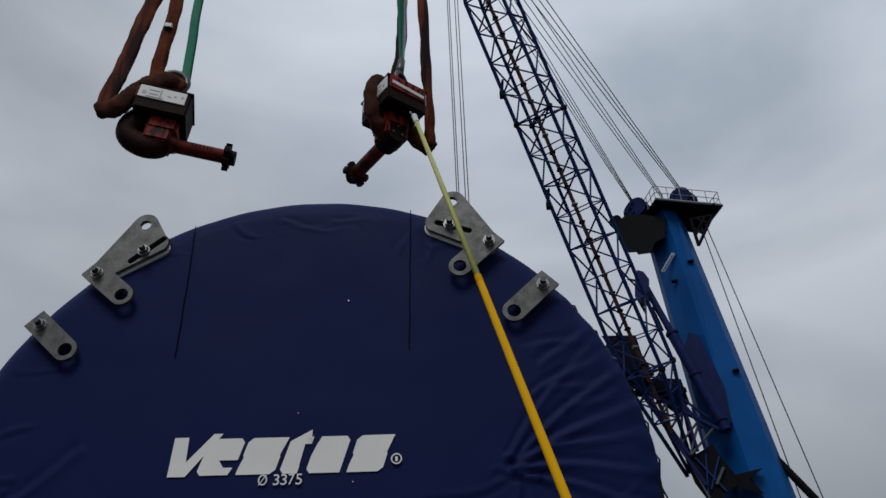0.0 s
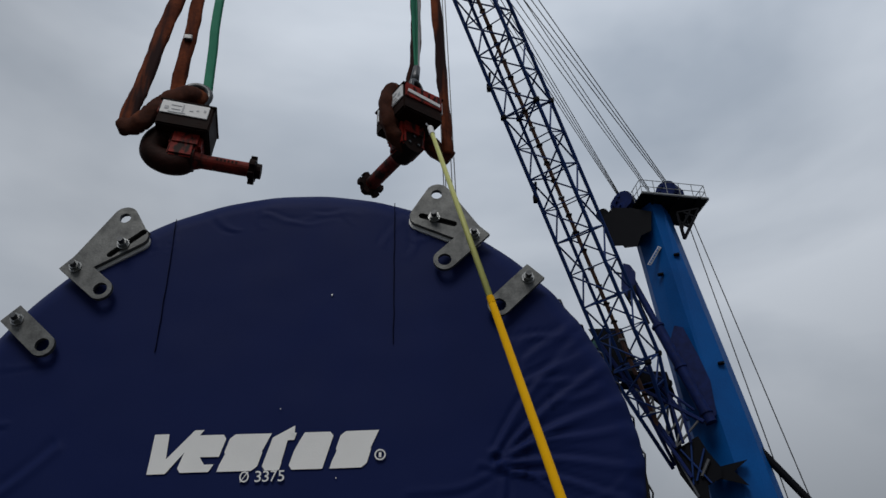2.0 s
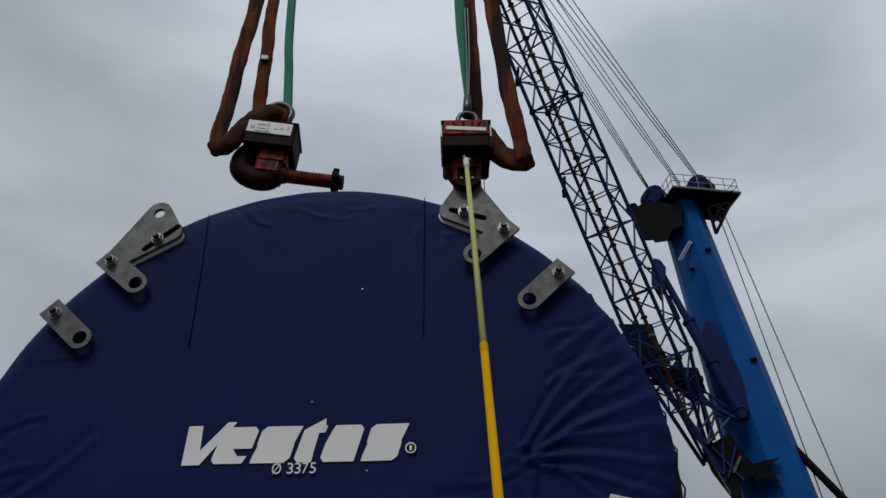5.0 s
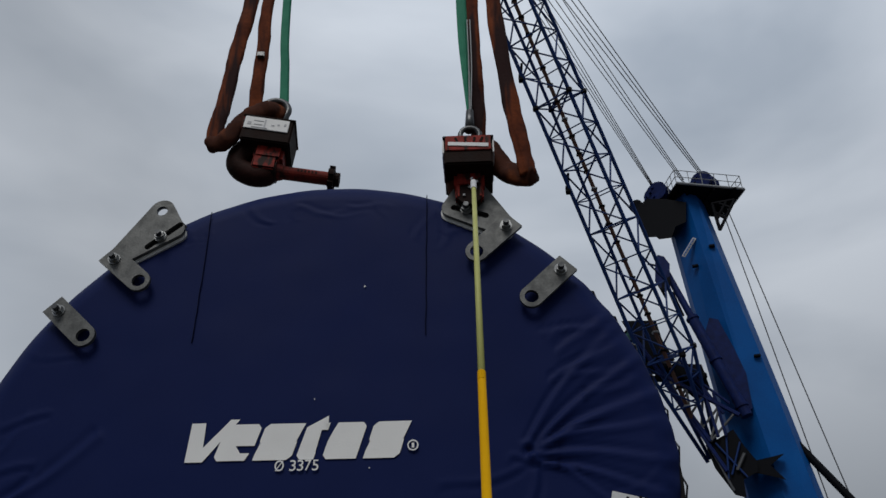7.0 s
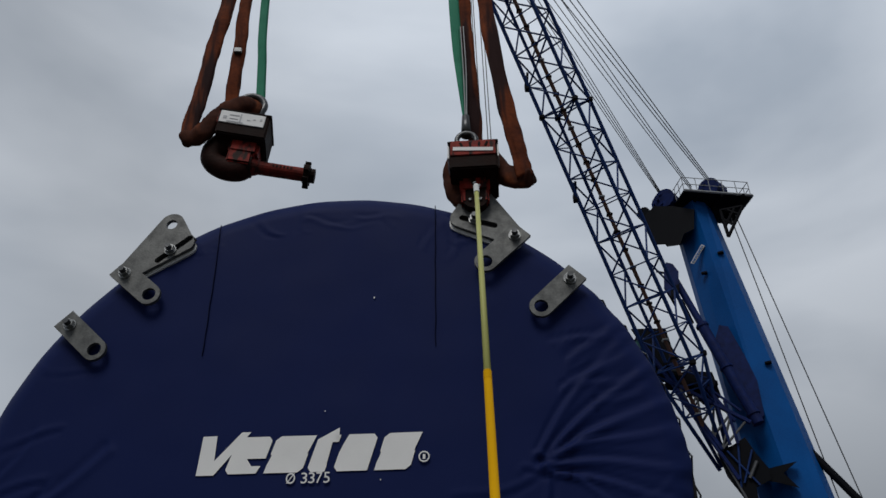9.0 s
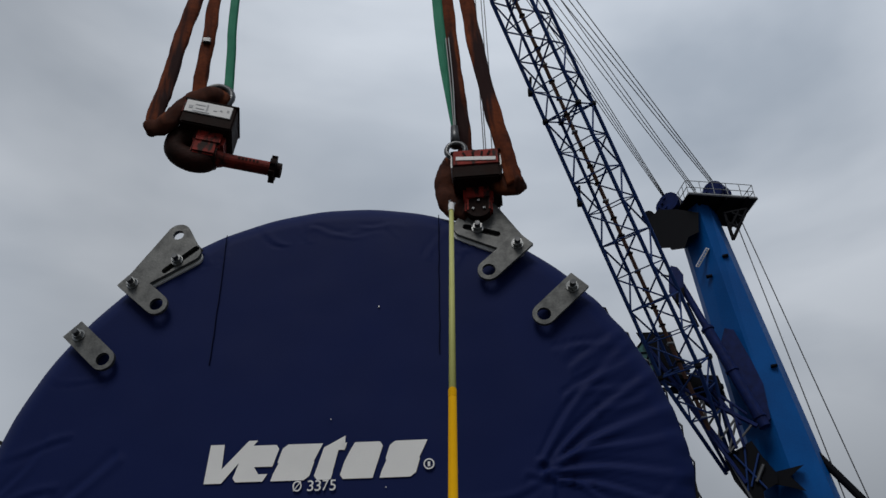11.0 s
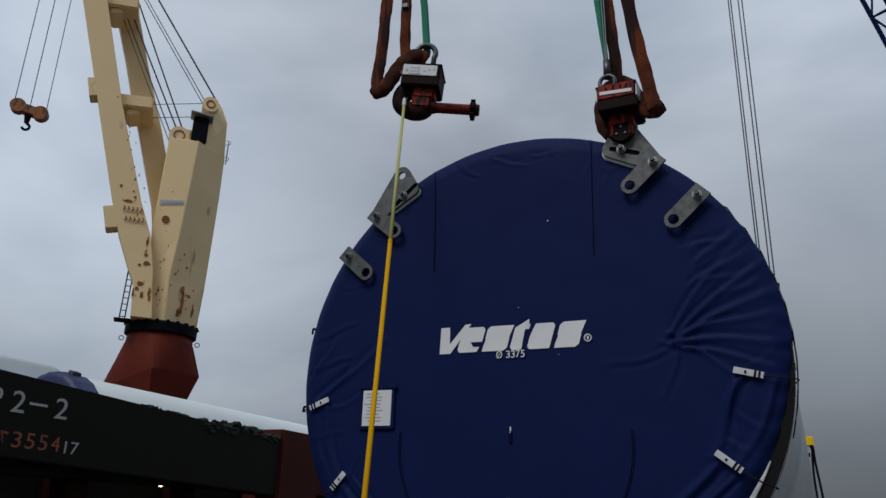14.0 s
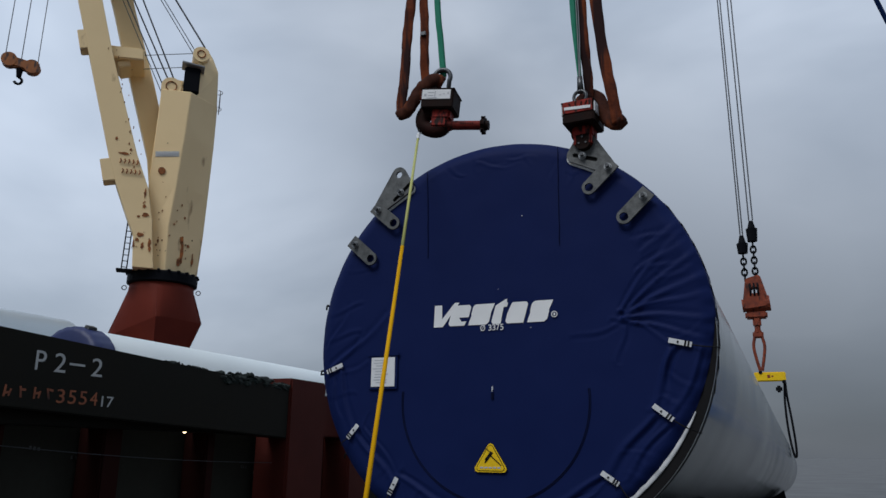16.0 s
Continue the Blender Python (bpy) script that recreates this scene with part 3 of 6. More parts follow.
    plate(bm, hull2([(-0.066, 1.702, 0.026), (-0.160, 1.550, 0.024), (0.028, 1.550, 0.024)]), y - 0.008, y - 0.010)
    part("black_line", bm, BLACK, tri)
    bm = bmesh.new()
    plate(bm, hull2([(-0.066, 1.702, 0.021), (-0.160, 1.550, 0.019), (0.028, 1.550, 0.019)]), y - 0.010, y - 0.012)
    part("yellow_field", bm, YELLOW, tri)
    bm = bmesh.new()
    box(bm, (-0.078, y - 0.013, 1.640), (0.085, 0.004, 0.026), pose(0, 0, 0, 0, -52, 0), 0.001)
    box(bm, (-0.102, y - 0.013, 1.606), (0.040, 0.004, 0.010), pose(0, 0, 0, 0, -62, 0))
    box(bm, (-0.025, y - 0.013, 1.612), (0.13, 0.004, 0.008), pose(0, 0, 0, 0, 40, 0))
    box(bm, (-0.090, y - 0.013, 1.690), (0.055, 0.004, 0.006), pose(0, 0, 0, 0, 40, 0))
    part("pictogram", bm, BLACK, tri)
    for i in range(5):
        bm = bmesh.new()
        box(bm, (-0.138 + i * 0.036, y - 0.013, 1.553), (0.028, 0.002, 0.012))
        part("print_line", bm, INK, tri)

    # slit with a bit of white cord
    bm = bmesh.new()
    sweep(bm, [(-0.053, -0.012 - cloth_height(-0.053, 2.15), 2.19), (-0.050, -0.018 - cloth_height(-0.053, 2.15), 2.165), (-0.054, -0.012 - cloth_height(-0.053, 2.15), 2.15)], 0.010, 0.008, n=6)
    part("cord_end", bm, TAG, root, "white cord end")
    bm = bmesh.new()
    sweep(bm, [(-0.053, -0.008 - cloth_height(-0.053, 2.12), 2.14), (-0.053, -0.008 - cloth_height(-0.053, 2.10), 2.09)], 0.022, 0.010, n=6)
    part("slit", bm, SEAM, root)

    # white strap tags with buckles, each with its lace to the rim
    for (xa, za), (xb, zb) in (((1.363, 2.509), (1.530, 2.468)), ((1.226, 2.025), (1.365, 1.918)), ((0.818, 1.534), (0.945, 1.450)), ((-1.459, 2.407), (-1.616, 2.345)), ((-1.279, 1.886), (-1.375, 1.774)), ((-0.890, 1.456), (-0.960, 1.320))):
        d = Vector((xb - xa, 0, zb - za))
        c = Vector(((xa + xb) / 2, 0, (za + zb) / 2))
        y = -0.022 - max(cloth_height(xa, za), cloth_height(xb, zb), cloth_height(c.x, c.z))
        turn = pose(0, 0, 0, 0, -math.degrees(math.atan2(d.z, d.x)), 0)
        bm = bmesh.new()
        box(bm, (c.x, y, c.z), (d.length, 0.006, 0.040), turn, 0.002)
        tag = part("strap_tag", bm, TAG, root, "white webbing tag with a dark buckle")
        for f, bh in ((0.22, 0.045), (0.36, 0.045), (-0.1, 0.016)):
            p = c + d * f
            bm = bmesh.new()
            box(bm, (p.x, y - 0.006, p.z), (0.012, 0.006, bh), turn, 0.001)
            part("buckle", bm, BLACK, tag)
        e = Vector((xb, 0, zb - CZ))
        rim = e.normalized() * (RAD + 0.012)
        bm = bmesh.new()
        sweep(bm, smooth_line([(xb, y, zb), (xb * 0.5 + rim.x * 0.5, -0.028 - cloth_height(xb * 0.5 + rim.x * 0.5, (zb + rim.z + CZ) / 2), (zb + rim.z + CZ) / 2 - 0.01), (rim.x, 0.06, rim.z + CZ), (rim.x * 0.99, 0.22, CZ + rim.z * 0.99)], 6), 0.010, 0.006, n=6)
        part("lace", bm, BLACK, tag, "black lace")
    # the lacing that draws the hem in behind the rim
    for k, d in enumerate(range(38, -14, -3)):
        bm = bmesh.new()
        y0, y1 = (0.055, 0.150) if k % 2 else (0.150, 0.055)
        pts = [((RAD + 0.009) * math.cos(radians(d - e)), y, CZ + (RAD + 0.009) * math.sin(radians(d - e))) for e, y in ((0, y0), (1.5, (y0 + y1) / 2), (3, y1))]
        sweep(bm, pts, 0.010, 0.010, ref=(0.6, 0.3, 0.7), n=6)
        part("lacing", bm, SHACKLE if k % 3 else BLACK, root, "grey cord lacing")
    # cord knots standing out from the rim
    for a in (168, 188, 214):
        bm = bmesh.new()
        c, s = math.cos(radians(a)), math.sin(radians(a))
        sweep(bm, smooth_line([((RAD - 0.02) * c, 0.05, CZ + (RAD - 0.02) * s), ((RAD + 0.03) * c, 0.07, CZ + (RAD + 0.03) * s + 0.015), ((RAD + 0.05) * c, 0.09, CZ + (RAD + 0.02) * s - 0.02)], 5), 0.018, 0.018, n=6)
        part("knot", bm, BLACK, root)
    # small pale specks on the cloth
    for x, z, s in ((0.215, 3.62, 0.007), (0.0, 3.0, 0.004), (0.28, 2.66, 0.004)):
        bm = bmesh.new()
        box(bm, (x, -0.006 - cloth_height(x, z), z), (s, 0.004, s * 1.4))
        part("speck", bm, PRINT, root)


build_cover()


# ---- brackets on the flange ----
def bolt(parent, x, z, y):
    bm = bmesh.new()
    rod(bm, (x, y, z), (x, y - 0.006, z), 0.033, n=24)
    rod(bm, (x, y - 0.006, z), (x, y - 0.030, z), 0.027, n=6)
    b = part("bolt", bm, BOLT, parent, "bright hex nut on a washer")
    bm = bmesh.new()
    rod(bm, (x, y - 0.030, z), (x, y - 0.056, z), 0.017, 0.015, n=14)
    part("stud", bm, SHACKLE, b)


def proud(p, d):
    """A point seen in the cover's plane, moved out by d along the line to where it was sighted from."""
    return (0.76 + (p[0] - 0.76) * (1 - d / 3.56), 1.56 + (p[1] - 1.56) * (1 - d / 3.56))


def build_arm(parent, n, h, y):
    """A flat bar from the bolt n, square end, to a round end with the hole h."""
    n, h = Vector(proud(n, 0.075)), Vector(proud(h, 0.06))
    d = (h - n).normalized()
    s = Vector((-d.y, d.x))
    a = n - d * 0.062
    half = 0.060
    start = math.degrees(math.atan2(-s.y, -s.x))
    ring = circle2((h.x, h.y), half, 16, start, start + 180)
    out = [(a + s * half)[:], (a - s * half)[:], *ring]
    bm = bmesh.new()
    plate(bm, out, y, y - 0.022, [circle2((h.x, h.y), 0.036, 20)])
    part("arm", bm, GALV, parent)
    bolt(parent, n.x, n.y, y - 0.022)


def build_lifting_bracket(name, hole, slot_a, slot_b, slot_nut, n, h, circles, label):
    root = thing(name, label, "bracket", pose(0, 0, 0), "brackets on the flange")
    hole, slot_a, slot_b, slot_nut = (proud(p, 0.035) for p in (hole, slot_a, slot_b, slot_nut))
    circles = [(*proud((x, z), 0.035), q) for x, z, q in circles]
    sa, sb = Vector(slot_a), Vector(slot_b)
    d = (sb - sa).normalized()
    s = Vector((-d.y, d.x)) * 0.018
    ang = math.degrees(math.atan2(s.y, s.x))
    slot = circle2(sa[:], 0.018, 8, ang, ang + 180) + circle2(sb[:], 0.018, 8, ang + 180, ang + 360)
    bm = bmesh.new()
    plate(bm, hull2(circles), -0.035, -0.010, [circle2(hole, 0.031, 20), slot])
    part("lug_plate", bm, GALV, root)
    bm = bmesh.new()   # the thick foot plate behind, seen along its lower edge
    foot = hull2([circles[1], circles[2]])
    plate(bm, [(x * 0.992, z - 0.018) for x, z in foot], -0.010, 0.035)
    part("foot_plate", bm, BARE, root, "pale bare foot plate")
    # an added black plate stands for the shade inside the slot
    bm = bmesh.new()
    m_ = (sa + sb) / 2
    box(bm, (m_.x, -0.0135, m_.y), ((sb - sa).length + 0.05, 0.006, 0.05), pose(0, 0, 0, 0, -math.degrees(math.atan2(d.y, d.x)), 0))
    part("slot_backing", bm, BLACK, root)
    bolt(root, *slot_nut, -0.035)
    build_arm(root, n, h, -0.036)


build_lifting_bracket("lifting_bracket", (-0.965, 4.155), (-1.000, 3.915), (-0.845, 4.055), (-0.940, 3.978), (-1.178, 3.850), (-1.010, 3.702),
                      [(-0.965, 4.158, 0.070), (-1.150, 3.860, 0.060), (-0.865, 4.026, 0.050)], "galvanised steel lifting lug bolted to the flange, hole empty")
build_lifting_bracket("lifting_bracket", (0.775, 4.262), (0.690, 4.115), (0.865, 4.055), (0.757, 4.100), (0.973, 3.992), (0.808, 3.825),
                      [(0.782, 4.262, 0.070), (0.955, 3.990, 0.066), (0.680, 4.115, 0.058)], "galvanised lifting lug bolted to the flange, shackle pin fitted")
for n_, h_ in (((-1.410, 3.540), (-1.238, 3.386)), ((1.247, 3.706), (1.083, 3.542))):
    tab = thing("clamp_bar", "short galvanised clamp bar bolted over the cover", "bracket", pose(0, 0, 0), "brackets on the flange")
    build_arm(tab, n_, h_, -0.030)


# ---- the lifting shackles, slings and pole ----
PY = 0.135   # the shackle's centre line behind its front


def build_shackle():
    """Origin at the middle of the box's upper front edge."""
    root = thing("lifting_shackle", "worn red lifting shackle with black box and long pin", "shackle", None, "lifting shackles")
    bm = bmesh.new()
    box(bm, (0, PY, -0.095), (0.31, 0.27, 0.19), bevel=0.010)
    box(bm, (0, PY, -0.004), (0.325, 0.285, 0.012), bevel=0.003)
    housing = part("housing", bm, DARK_STEEL, root, "black greasy steel box")
    for y in (-0.004, 0.274):
        bm = bmesh.new()
        box(bm, (-0.010, y, -0.062), (0.275, 0.008, 0.095), bevel=0.002)
        lab = part("label_plate", bm, PAPER, housing, "white label plate")
        k = -1 if y < 0 else 1
        for x, w, h, z in ((-0.115, 0.022, 0.022, -0.07), (-0.06, 0.06, 0.006, -0.045), (-0.06, 0.05, 0.006, -0.075), (-0.020, 0.008, 0.06, -0.06), (0.03, 0.02, 0.006, -0.07), (0.065, 0.014, 0.010, -0.06), (0.105, 0.012, 0.018, -0.055), (-0.05, 0.10, 0.005, -0.098)):
            bm = bmesh.new()
            box(bm, (x, y + k * 0.005, z), (w, 0.003, h))
            part("print_line", bm, INK, lab)
    bm = bmesh.new()
    box(bm, (-0.158, PY, -0.050), (0.010, 0.255, 0.105), bevel=0.003)
    end = part("end_plate", bm, RED_BRIGHT, housing, "bright red end plate with a white stripe")
    bm = bmesh.new()
    box(bm, (-0.165, PY, -0.066), (0.006, 0.225, 0.026), pose(0, 0, 0, 4, 0, 0), 0.001)
    part("stripe", bm, PAPER, root, "white stripe")
    for i, y in enumerate((0.06, 0.10, 0.15, 0.20)):
        bm = bmesh.new()
        box(bm, (-0.165, y, -0.030), (0.004, 0.012, 0.030), pose(0, 0, 0, 25 - 16 * i, 0, 0))
        part("dark_mark", bm, DARK_STEEL, root)
    # eye and bow shackle on top
    bm = bmesh.new()
    sweep(bm, [(0.060, PY, -0.01), *arc((-0.005, PY - 0.03, 0.160), 0.080, -25, 205, 22), (-0.070, PY, -0.01)], 0.044, 0.044, n=12)
    part("top_bow", bm, SHACKLE, root, "grey steel bow", smooth=True)
    bm = bmesh.new()
    box(bm, (0.01, PY, 0.012), (0.12, 0.09, 0.035), bevel=0.006)
    part("lug", bm, RED, root)
    # red clevis under the box, the eye and the pin
    bm = bmesh.new()
    box(bm, (0.030, PY, -0.225), (0.185, 0.170, 0.110), bevel=0.02)
    box(bm, (0.020, 0.075, -0.270), (0.15, 0.035, 0.16), bevel=0.012)
    box(bm, (0.020, 0.195, -0.270), (0.15, 0.035, 0.16), bevel=0.012)
    part("clevis", bm, RED_BRIGHT, root, "worn red clevis")
    bm = bmesh.new()
    rod(bm, (-0.05, PY, -0.315), (0.095, PY, -0.315), 0.072, n=20)
    part("eye", bm, DARK_STEEL, root, smooth=False)
    bm = bmesh.new()
    rod(bm, (0.09, PY, -0.315), (0.135, PY, -0.315), 0.060, 0.046, n=18)
    rod(bm, (0.135, PY, -0.315), (0.43, PY, -0.315), 0.043, n=18)
    pin = part("pin", bm, RED, root, "long red pin", smooth=False)
    for i in range(6):
        bm = bmesh.new()
        box(bm, (0.23 + i * 0.022, PY - 0.0425, -0.312), (0.012, 0.004, 0.016))
        part("stamp_mark", bm, DARK_STEEL, pin)
    bm = bmesh.new()
    teeth = [p for a in range(0, 360, 60) for p in (circle2((0, 0), 0.085, 3, a - 13, a + 13) + circle2((0, 0), 0.066, 3, a + 17, a + 43))]
    plate(bm, teeth, -0.017, 0.017)
    bmesh.ops.transform(bm, matrix=Matrix.Translation((0.435, PY, -0.315)) @ pose(0, 0, 0, 0, 0, 90), verts=bm.verts[:])
    rod(bm, (0.452, PY, -0.315), (0.485, PY, -0.315), 0.046, n=12)
    part("castle_nut", bm, DARK_STEEL, root, "black castellated nut")
    # the three bolt heads on the pin's other end
    for a in (90, 210, 330):
        bm = bmesh.new()
        y, z = PY + 0.035 * math.cos(radians(a)), -0.315 + 0.035 * math.sin(radians(a))
        rod(bm, (-0.05, y, z), (-0.060, y, z), 0.0085, n=6)
        part("bolt_head", bm, SHACKLE, root, "small bolt head")
    return root


def sling_thing(name, label, strands, group):
    root = thing(name, label, "sling", None, group)
    for nm, pts, w, t in strands:
        bm = bmesh.new()
        line = smooth_line(pts, 8)
        k = len(line) - 1
        ws = [w * 0.92 * (1 + 0.05 * math.sin(i * 0.9) * math.sin(i * 0.37 + w * 40)) for i in range(k + 1)]
        ts = [t * 0.85 * (1 + 0.12 * math.sin(i * 0.7 + 1)) for i in range(k + 1)]
        if nm == "loop":   # the folded corner runs out to a blunt point
            for i, f in enumerate((0.35, 0.7, 0.88, 0.96)):
                ws[i] *= f
        sweep(bm, line, ws, ts, n=28)
        for v in bm.verts:   # wrinkles of the sleeve
            q = Vector((v.co.x * 26, v.co.y * 26, v.co.z * 4))
            v.co += Vector((noise.noise(q), noise.noise(q + Vector((7, 0, 0))), 0)) * 0.008
            q = Vector((v.co.x * 70 + v.co.z * 9, v.co.y * 50, v.co.z * 2.5))
            v.co += Vector((0.4 * noise.noise(q), noise.noise(q + Vector((0, 9, 0))), 0)) * 0.010
        part(nm, bm, SLING_DEEP if nm == "loop" else SLING, root, "darker brown loop" if nm == "loop" else "", smooth=True)
    return root


LEFT_SLING = [
    ("strand", [(-0.16, 0.12, 3.2), (-0.205, 0.12, 1.8), (-0.237, 0.10, 1.11), (-0.283, 0.09, 0.69), (-0.316, 0.06, 0.16), (-0.335, 0.05, 0.0), (-0.350, 0.05, -0.17)], 0.112, 0.055),
    ("strand", [(-0.06, 0.13, 3.2), (-0.10, 0.13, 1.8), (-0.118, 0.13, 1.10), (-0.122, 0.13, 0.68), (-0.135, 0.15, 0.28), (-0.12, 0.18, 0.06)], 0.098, 0.05),
    ("loop", [(-0.385, 0.05, -0.172), (-0.30, 0.04, -0.168), (-0.225, 0.03, -0.09), (-0.165, 0.05, 0.025), (-0.08, 0.06, 0.105), (0.0, 0.08, 0.135), (0.04, 0.13, 0.11)], 0.138, 0.10),
]
RIGHT_SLING = [
    ("strand", [(0.14, 0.0, 3.2), (0.17, 0.02, 1.9), (0.190, 0.02, 1.10), (0.225, 0.02, 0.58), (0.270, 0.03, 0.13), (0.305, 0.04, -0.10), (0.325, 0.05, -0.25)], 0.105, 0.055),
    ("strand", [(0.03, 0.10, 3.2), (0.04, 0.10, 1.9), (0.050, 0.09, 1.10), (0.055, 0.09, 0.67), (0.068, 0.11, 0.35), (0.06, 0.16, 0.05)], 0.092, 0.05),
    ("loop", [(0.365, 0.06, -0.240), (0.285, 0.10, -0.215), (0.19, 0.17, -0.10), (0.10, 0.20, 0.08), (0.02, 0.21, 0.10), (-0.04, 0.21, 0.04), (-0.070, 0.21, -0.08), (-0.060, 0.20, -0.20), (-0.01, 0.19, -0.28), (0.05, 0.17, -0.31)], 0.150, 0.11),
]


def webbing_thing(pts, w, label, eye):
    root = thing("web_sling", label, "sling", None, "green web slings")
    bm = bmesh.new()
    line = smooth_line(pts, 6)
    narrow = [w * (min(1.0, 0.3 + max(0.0, p.z - 0.2) * 1.2) if eye else 1.0) for p in line]
    sweep(bm, line, narrow, 0.010, n=8)
    part("web", bm, GREEN, root)
    bm = bmesh.new()
    sweep(bm, [p + Vector((0.012, 0.015, 0)) for p in line], [q * 0.8 for q in narrow], 0.010, n=8)
    part("web", bm, GREEN, root)
    if eye:
        for k in range(3):
            bm = bmesh.new()
            sweep(bm, smooth_line([(0.0 + k * 0.018, 0.045, 1.0), (0.004 + k * 0.016, 0.045, 0.6), (0.006 + k * 0.008, 0.05, 0.22)], 5), 0.008, 0.008, n=6)
            part("cord", bm, RAIL if k else GREEN, root, "thin cord of the web")
        bm = bmesh.new()
        rod(bm, (0.012, 0.08, 0.10), (0.016, 0.06, 0.24), 0.030, 0.022, n=12)
        part("ferrule", bm, SHACKLE, root, "grey wrapped eye", smooth=True)
        bm = bmesh.new()
        sweep(bm, arc((0.012, 0.06, 0.055), 0.055, 0, 360, 20)[:-1], 0.030, 0.030, closed=True, n=8)
        part("ring", bm, SHACKLE, root, "grey steel ring", smooth=True)
    return root


left_shackle = build_shackle()
right_shackle = copy_thing(left_shackle, pose(0, 0, 0))
for ob in list(right_shackle.children):   # the web's own ring holds this one
    if ob.name.startswith("top_bow"):
        bpy.data.objects.remove(ob)
# the lower bow, darkened by colour where it hangs in shadow
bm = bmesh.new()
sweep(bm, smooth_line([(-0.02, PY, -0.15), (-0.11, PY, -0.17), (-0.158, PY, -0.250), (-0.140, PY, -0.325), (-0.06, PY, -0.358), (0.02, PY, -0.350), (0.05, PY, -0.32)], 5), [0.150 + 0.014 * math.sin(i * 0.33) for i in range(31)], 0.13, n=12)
part("lower_bow", bm, BOW, left_shackle, "curved lower bow, shade put into its dark red", smooth=True)
left_sling = sling_thing("round_sling", "stained brown round sling choked round the hanging shackle", LEFT_SLING, "brown round slings")
bm = bmesh.new()
box(bm, (-0.122, 0.098, 0.66), (0.050, 0.03, 0.042), bevel=0.004)
part("metal_tag", bm, SHACKLE, left_sling, "small bright metal tag")
right_sling = sling_thing("round_sling", "stained brown round sling wrapped round the shackle's box", RIGHT_SLING, "brown round slings")
left_web = webbing_thing([(0.02, 0.1, 3.2), (0.022, 0.1, 1.09), (0.040, 0.115, 0.57), (0.055, 0.125, 0.18)], 0.052, "green flat web sling through the shackle's bow", False)
right_web = webbing_thing([(-0.02, 0.06, 3.2), (-0.02, 0.06, 1.5), (-0.018, 0.06, 1.1), (-0.006, 0.06, 0.66), (0.010, 0.06, 0.20)], 0.060, "green flat web sling ending in a grey eye", True)


def build_pole():
    root = thing("push_pole", "yellow telescopic fibreglass pole, paler upper section, metal tip", "pole", None)
    bm = bmesh.new()
    rod(bm, (0, 0, -0.06), (0, 0, -1.72), 0.0115, 0.0125, n=14)
    part("upper_section", bm, POLE_TOP, root, "pale yellow upper section", smooth=True)
    bm = bmesh.new()
    rod(bm, (0, 0, -1.70), (0, 0, -4.70), 0.0136, 0.0140, n=14)
    part("lower_section", bm, POLE_LOW, root, "orange-yellow lower section", smooth=True)
    bm = bmesh.new()
    rod(bm, (0, 0, -1.695), (0, 0, -1.74), 0.0142, n=14)
    part("joint", bm, POLE_LOW, root)
    bm = bmesh.new()
    rod(bm, (0, 0, -0.005), (0, 0, -0.10), 0.016, 0.0145, n=12)
    part("tip_sleeve", bm, TAG, root, "whitish tip sleeve")
    bm = bmesh.new()
    sweep(bm, smooth_line([(0, 0, -0.02), (0, -0.005, 0.03), (0.012, -0.01, 0.07), (0.004, -0.012, 0.09)], 5), 0.008, 0.008, n=6)
    sweep(bm, smooth_line([(0, 0, -0.02), (-0.02, -0.005, 0.02), (-0.018, -0.01, 0.045)], 5), 0.007, 0.007, n=6)
    part("hook", bm, BOLT, root, "thin metal hook")
    return root


pole = build_pole()


# ---- the harbour crane ----
CU, CD = Vector((0.946, -0.324, 0)), Vector((0.324, 0.946, 0))   # across and along the line of sight to it


CAM_EARLY = Vector((0.8, -3.6, 1.55))   # about the camera's early place; the crane's points lie along its sight lines


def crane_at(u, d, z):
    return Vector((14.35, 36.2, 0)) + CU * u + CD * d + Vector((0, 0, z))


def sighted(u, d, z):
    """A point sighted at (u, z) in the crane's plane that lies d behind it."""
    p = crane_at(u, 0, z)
    return CAM_EARLY + (p - CAM_EARLY) * (1 + d / (p - CAM_EARLY).dot(CD))


def slab(bm, pts, d0, d1):
    """A thick plate with the outline (u, z), from d0 to d1 along the line of sight."""
    a, b = ([bm.verts.new(sighted(u, d, z)) for u, z in pts] for d in (d0, d1))
    bm.faces.new(a)
    bm.faces.new(b[::-1])
    for k in range(len(pts)):
        bm.faces.new((a[k - 1], b[k - 1], b[k], a[k]))
    bmesh.ops.recalc_face_normals(bm, faces=bm.faces[:])


FOOT, TIP = Vector((12.82, 36.16, 13.9)), Vector((1.35, 22.0, 41.6))


